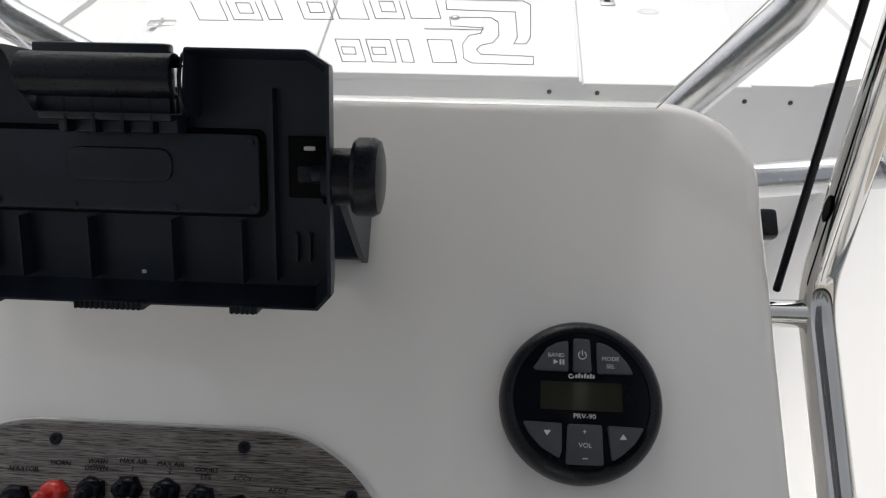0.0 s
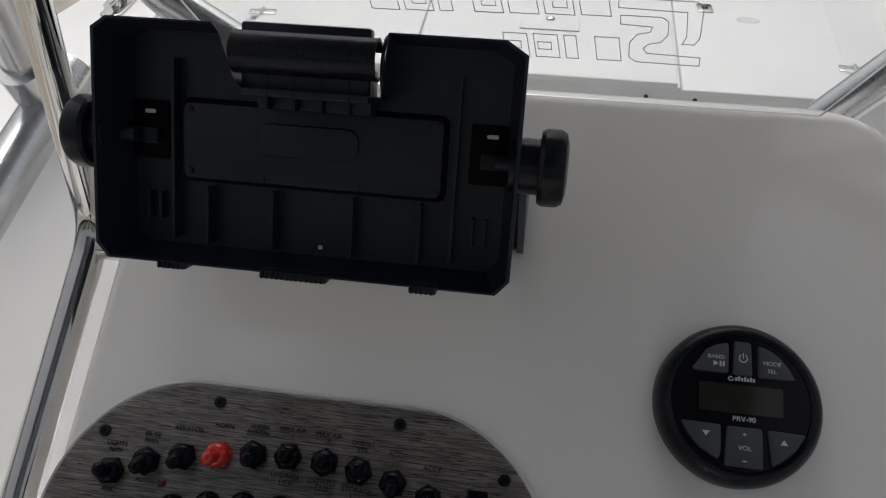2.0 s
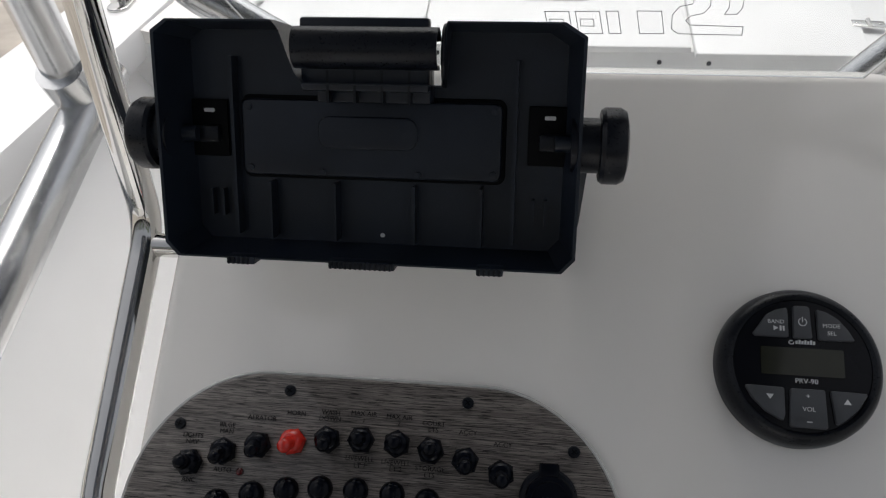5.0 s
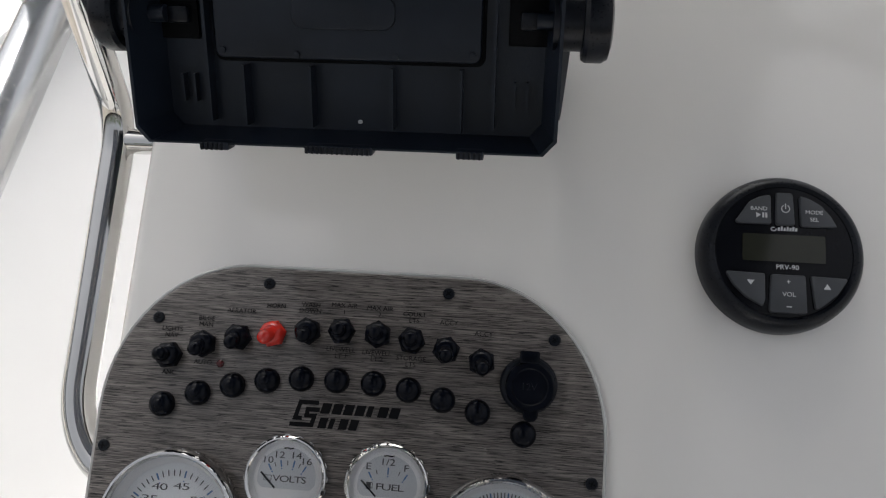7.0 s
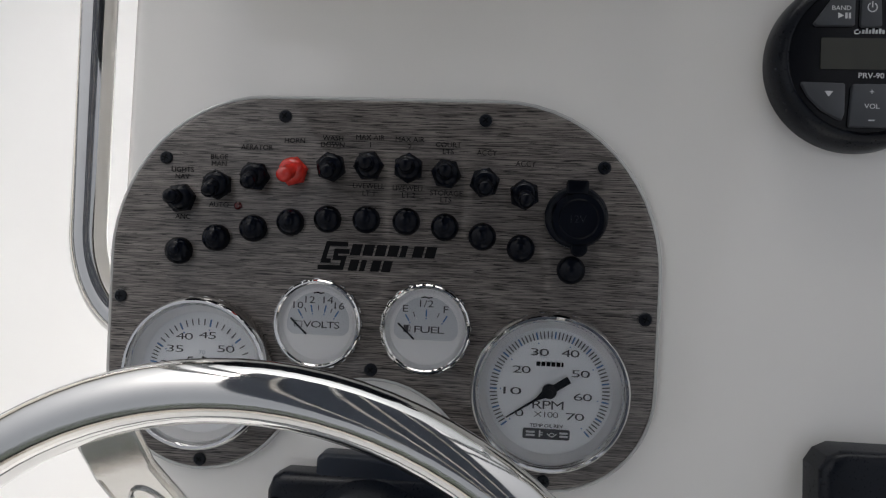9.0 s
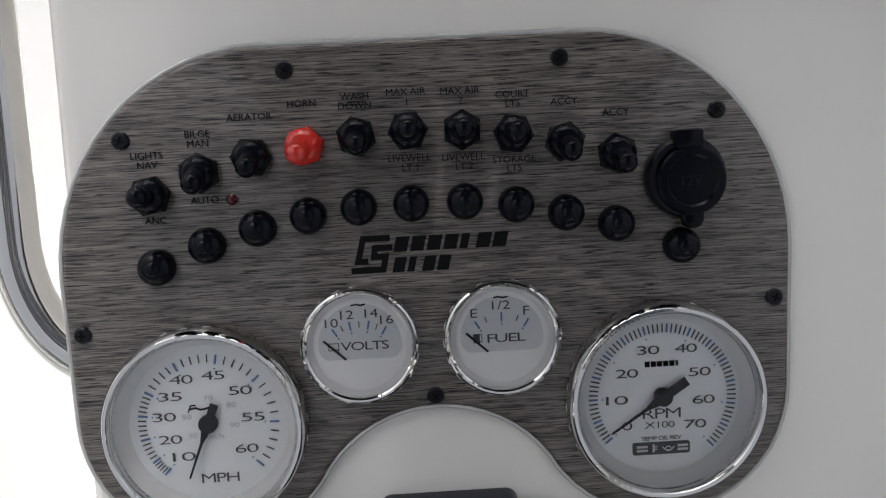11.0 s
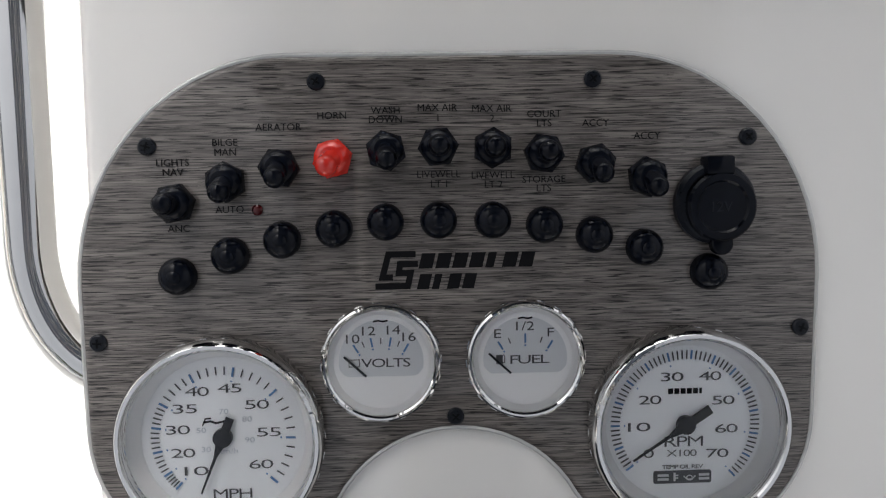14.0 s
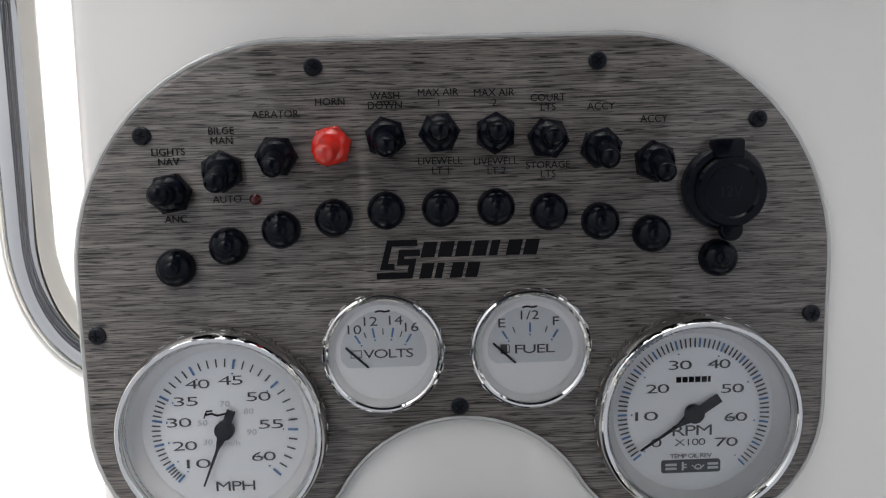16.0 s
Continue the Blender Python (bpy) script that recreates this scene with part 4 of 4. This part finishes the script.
helm = thing("steering_helm", FACE @ Matrix.Translation((0.066, 0.006, -0.306)), "black steering helm housing with printed label", "helm")
part("housing", prism([(-0.064, -0.06), (0.068, -0.06), (0.068, 0.068), (0.065, 0.076), (0.058, 0.080), (-0.054, 0.080), (-0.061, 0.076), (-0.064, 0.068)], 0, 0.020, 0.007, 4), SATIN, helm)
part("cap", prism(rounded(-0.034, 0.036, 0.0, 0.0925, 0.006), 0, 0.016, 0.004), BLACK, helm)
part("column", lathe([(0.05, 0.015), (0.046, 0.08), (0.038, 0.10), (0.022, 0.12), (0.02, 0.19), (0, 0.19)], 32, 0.002, 0.029), SATIN, helm)
for x in (-0.058, 0.058):
    part("screw", lathe([(0.005, 0.019), (0.005, 0.022), (0, 0.023)], 14, x, 0.060), GLOSSBLACK, helm)
for x, w in ((-0.052, 0.042), (0.000, 0.050)):
    bm = bmesh.new()
    for k in range(6):
        slab(bm, x, 0.060 - 0.0032 * k, w - 0.004 * (k % 3), 0.0010, 0, 0.0199, 0.0203)
    part("label_lines", bm, PALEINK, helm, "fine unreadable white print", smooth=0)
thr = thing("throttle_control", FACE @ Matrix.Translation((0.42, 0.006, -0.28)), "black side-mount throttle control housing", "throttle")
part("housing", prism([(-0.085, -0.12), (0.085, -0.12), (0.085, 0.09), (-0.076, 0.09), (-0.084, 0.086), (-0.089, 0.078)], 0, 0.03, 0.007, 4), SATIN, thr)
part("lever", box(-0.02, 0.02, -0.16, -0.03, -0.02, 0.0, 0.006), SATIN, thr)

# ---- deck fittings ----
def latch(x, y, turn):
    t = thing("hatch_latch", Matrix.Translation((x, y, DECK)) @ Matrix.Rotation(radians(turn), 4, "Z"), "small stainless hinge plate screwed to the deck hatch", "latch", "hatch latches")
    part("plate", box(-0.034, 0.034, -0.017, 0.017, 0.0, 0.003, 0.001), BRUSHED, t)
    part("knuckle", tube([(0, -0.018, 0.004), (0, 0.018, 0.004)], 0.005, 12), STEEL, t)
    for a in (-0.024, 0.024):
        part("screw", box(a - 0.003, a + 0.003, -0.003, 0.003, 0.002, 0.0045, 0.001), STEEL, t)
latch(-0.552, 1.548, 8)
latch(0.886, 1.405, -8)
t = thing("latch_plate", Matrix.Translation((0.196, 1.61, DECK)), "stainless lifting latch plate set in the centre hatch", "latch")
part("plate", box(-0.075, 0.075, -0.07, 0.07, 0.0, 0.004, 0.002), DECKMAT, t)
bm = bmesh.new()
bmesh.ops.create_uvsphere(bm, u_segments=16, v_segments=8, radius=0.012, matrix=Matrix.Translation((0, 0, 0.006)) @ Matrix.Diagonal((1, 1, 0.5, 1)))
part("turn_button", bm, STEEL, t)
t = thing("deck_badge", Matrix.Translation((0.70, 1.70, DECK)), "faint pale oval badge moulded on the deck hatch", "badge")
o = part("plate", prism(arc(0, 0, 0.030, 0.022, 0, 345, 23), 0, 0.0012, 0.0005, 1), GEL, t)
o.matrix_basis = Matrix(((1, 0, 0, 0), (0, 0, 1, 0), (0, -1, 0, 0), (0, 0, 0, 1)))
bm = bmesh.new()
for k in range(3):
    slab(bm, -0.016 + 0.011 * k, -0.007, 0.008, 0.014, 0.1, 0.0012, 0.0016)
o = part("relief", bm, PALEINK, t, smooth=0)
o.matrix_basis = Matrix(((1, 0, 0, 0), (0, 0, 1, 0), (0, -1, 0, 0), (0, 0, 0, 1)))
t = thing("pull_ring", Matrix.Translation((0.60, 1.77, DECK)), "small flush lock with dark keyhole on the hatch", "lock")
part("plate", box(-0.02, 0.02, -0.03, 0.03, 0, 0.004, 0.0015), STEEL, t)
part("hole", box(-0.008, 0.008, -0.01, 0.01, 0.003, 0.0045), RECESS_SHADE, t)
for s in (-1, 1):
    t = thing("cleat", Matrix.Translation((0.19 + s * 1.075, 1.44, DECK + 0.03)) @ Matrix.Rotation(radians(s * -8), 4, "Z"), "polished stainless mooring cleat on the gunwale", "cleat", "mooring cleats")
    o = part("base", prism(rounded(-0.028, 0.028, -0.085, 0.085, 0.027), 0, 0.007, 0.003), STEEL, t)
    o.matrix_basis = Matrix(((1, 0, 0, 0), (0, 0, 1, 0), (0, -1, 0, 0), (0, 0, 0, 1)))
    part("horn", tube(spline([(0, -0.075, 0.028), (0, -0.035, 0.026), (0, 0, 0.024), (0, 0.035, 0.026), (0, 0.075, 0.028)], 4), 0.009, 14), STEEL, t)
    for a in (-0.028, 0.028):
        part("post", tube([(0, a, 0.004), (0, a, 0.026)], 0.009, 14), STEEL, t)

# ---- unseen trees astern, added to darken and break up the reflections ----
def tree(x, y, tall, spread):
    """A broadleaf tree: tapered trunk, limbs, and a crown of small leaf clumps with gaps."""
    t = thing("tree", Matrix.Translation((x, y, -0.95)), "unseen broadleaf tree with an uneven green crown, added for reflections", "tree", "trees round the boat yard")
    bm = bmesh.new()
    tips = []
    def limb(a, b, r0, r1):
        d = (b - a).normalized()
        u = d.orthogonal().normalized()
        w = d.cross(u)
        rows = [[bm.verts.new(p + (u * math.cos(k * math.pi / 3) + w * math.sin(k * math.pi / 3)) * r) for k in range(6)] for p, r in ((a, r0), ((a + b) / 2 + u * 0.06, (r0 + r1) / 2), (b, r1))]
        for p, q in zip(rows, rows[1:]):
            for k in range(6):
                bm.faces.new((p[k], p[(k + 1) % 6], q[(k + 1) % 6], q[k]))
    fork = Vector((0.1, 0.05, tall * 0.42))
    limb(Vector((0, 0, -0.1)), fork, 0.19, 0.12)
    for k in range(9):
        a = k * 2.4 + random.random()
        tip = fork + Vector((math.cos(a) * spread * random.uniform(0.3, 0.75), math.sin(a) * spread * random.uniform(0.3, 0.75), tall * random.uniform(0.08, 0.46)))
        limb(fork, tip, 0.09, 0.025)
        tips.append(tip)
    part("trunk", bm, BARK, t)
    verts, faces = [], []
    for tip in tips:
        for k in range(130):
            d = Vector((random.gauss(0, 1), random.gauss(0, 1), random.gauss(0, 0.75))) * spread * 0.24
            u = Vector((random.gauss(0, 1), random.gauss(0, 1), random.gauss(0, 1))).normalized()
            w = u.orthogonal().normalized()
            q, p = random.uniform(0.12, 0.26), tip + d
            n = len(verts)
            verts += [p - u * q, p + w * q * 0.5, p + u * q, p - w * q * 0.5]
            faces.append((n, n + 1, n + 2, n + 3))
    me = bpy.data.meshes.new("crown")
    me.from_pydata(verts, [], faces)
    me.materials.append(FOLIAGE)
    crown = new("crown", me)
    crown.parent = t


for x, y, tall, spread in ((-15, -17, 8.5, 3.0), (-9, -20, 9.5, 3.4), (-3.5, -17, 7.5, 2.8), (2.5, -19, 9.0, 3.2), (8.5, -18, 8.0, 3.0), (14.5, -17, 9.0, 3.2)):
    tree(x, y, tall, spread)
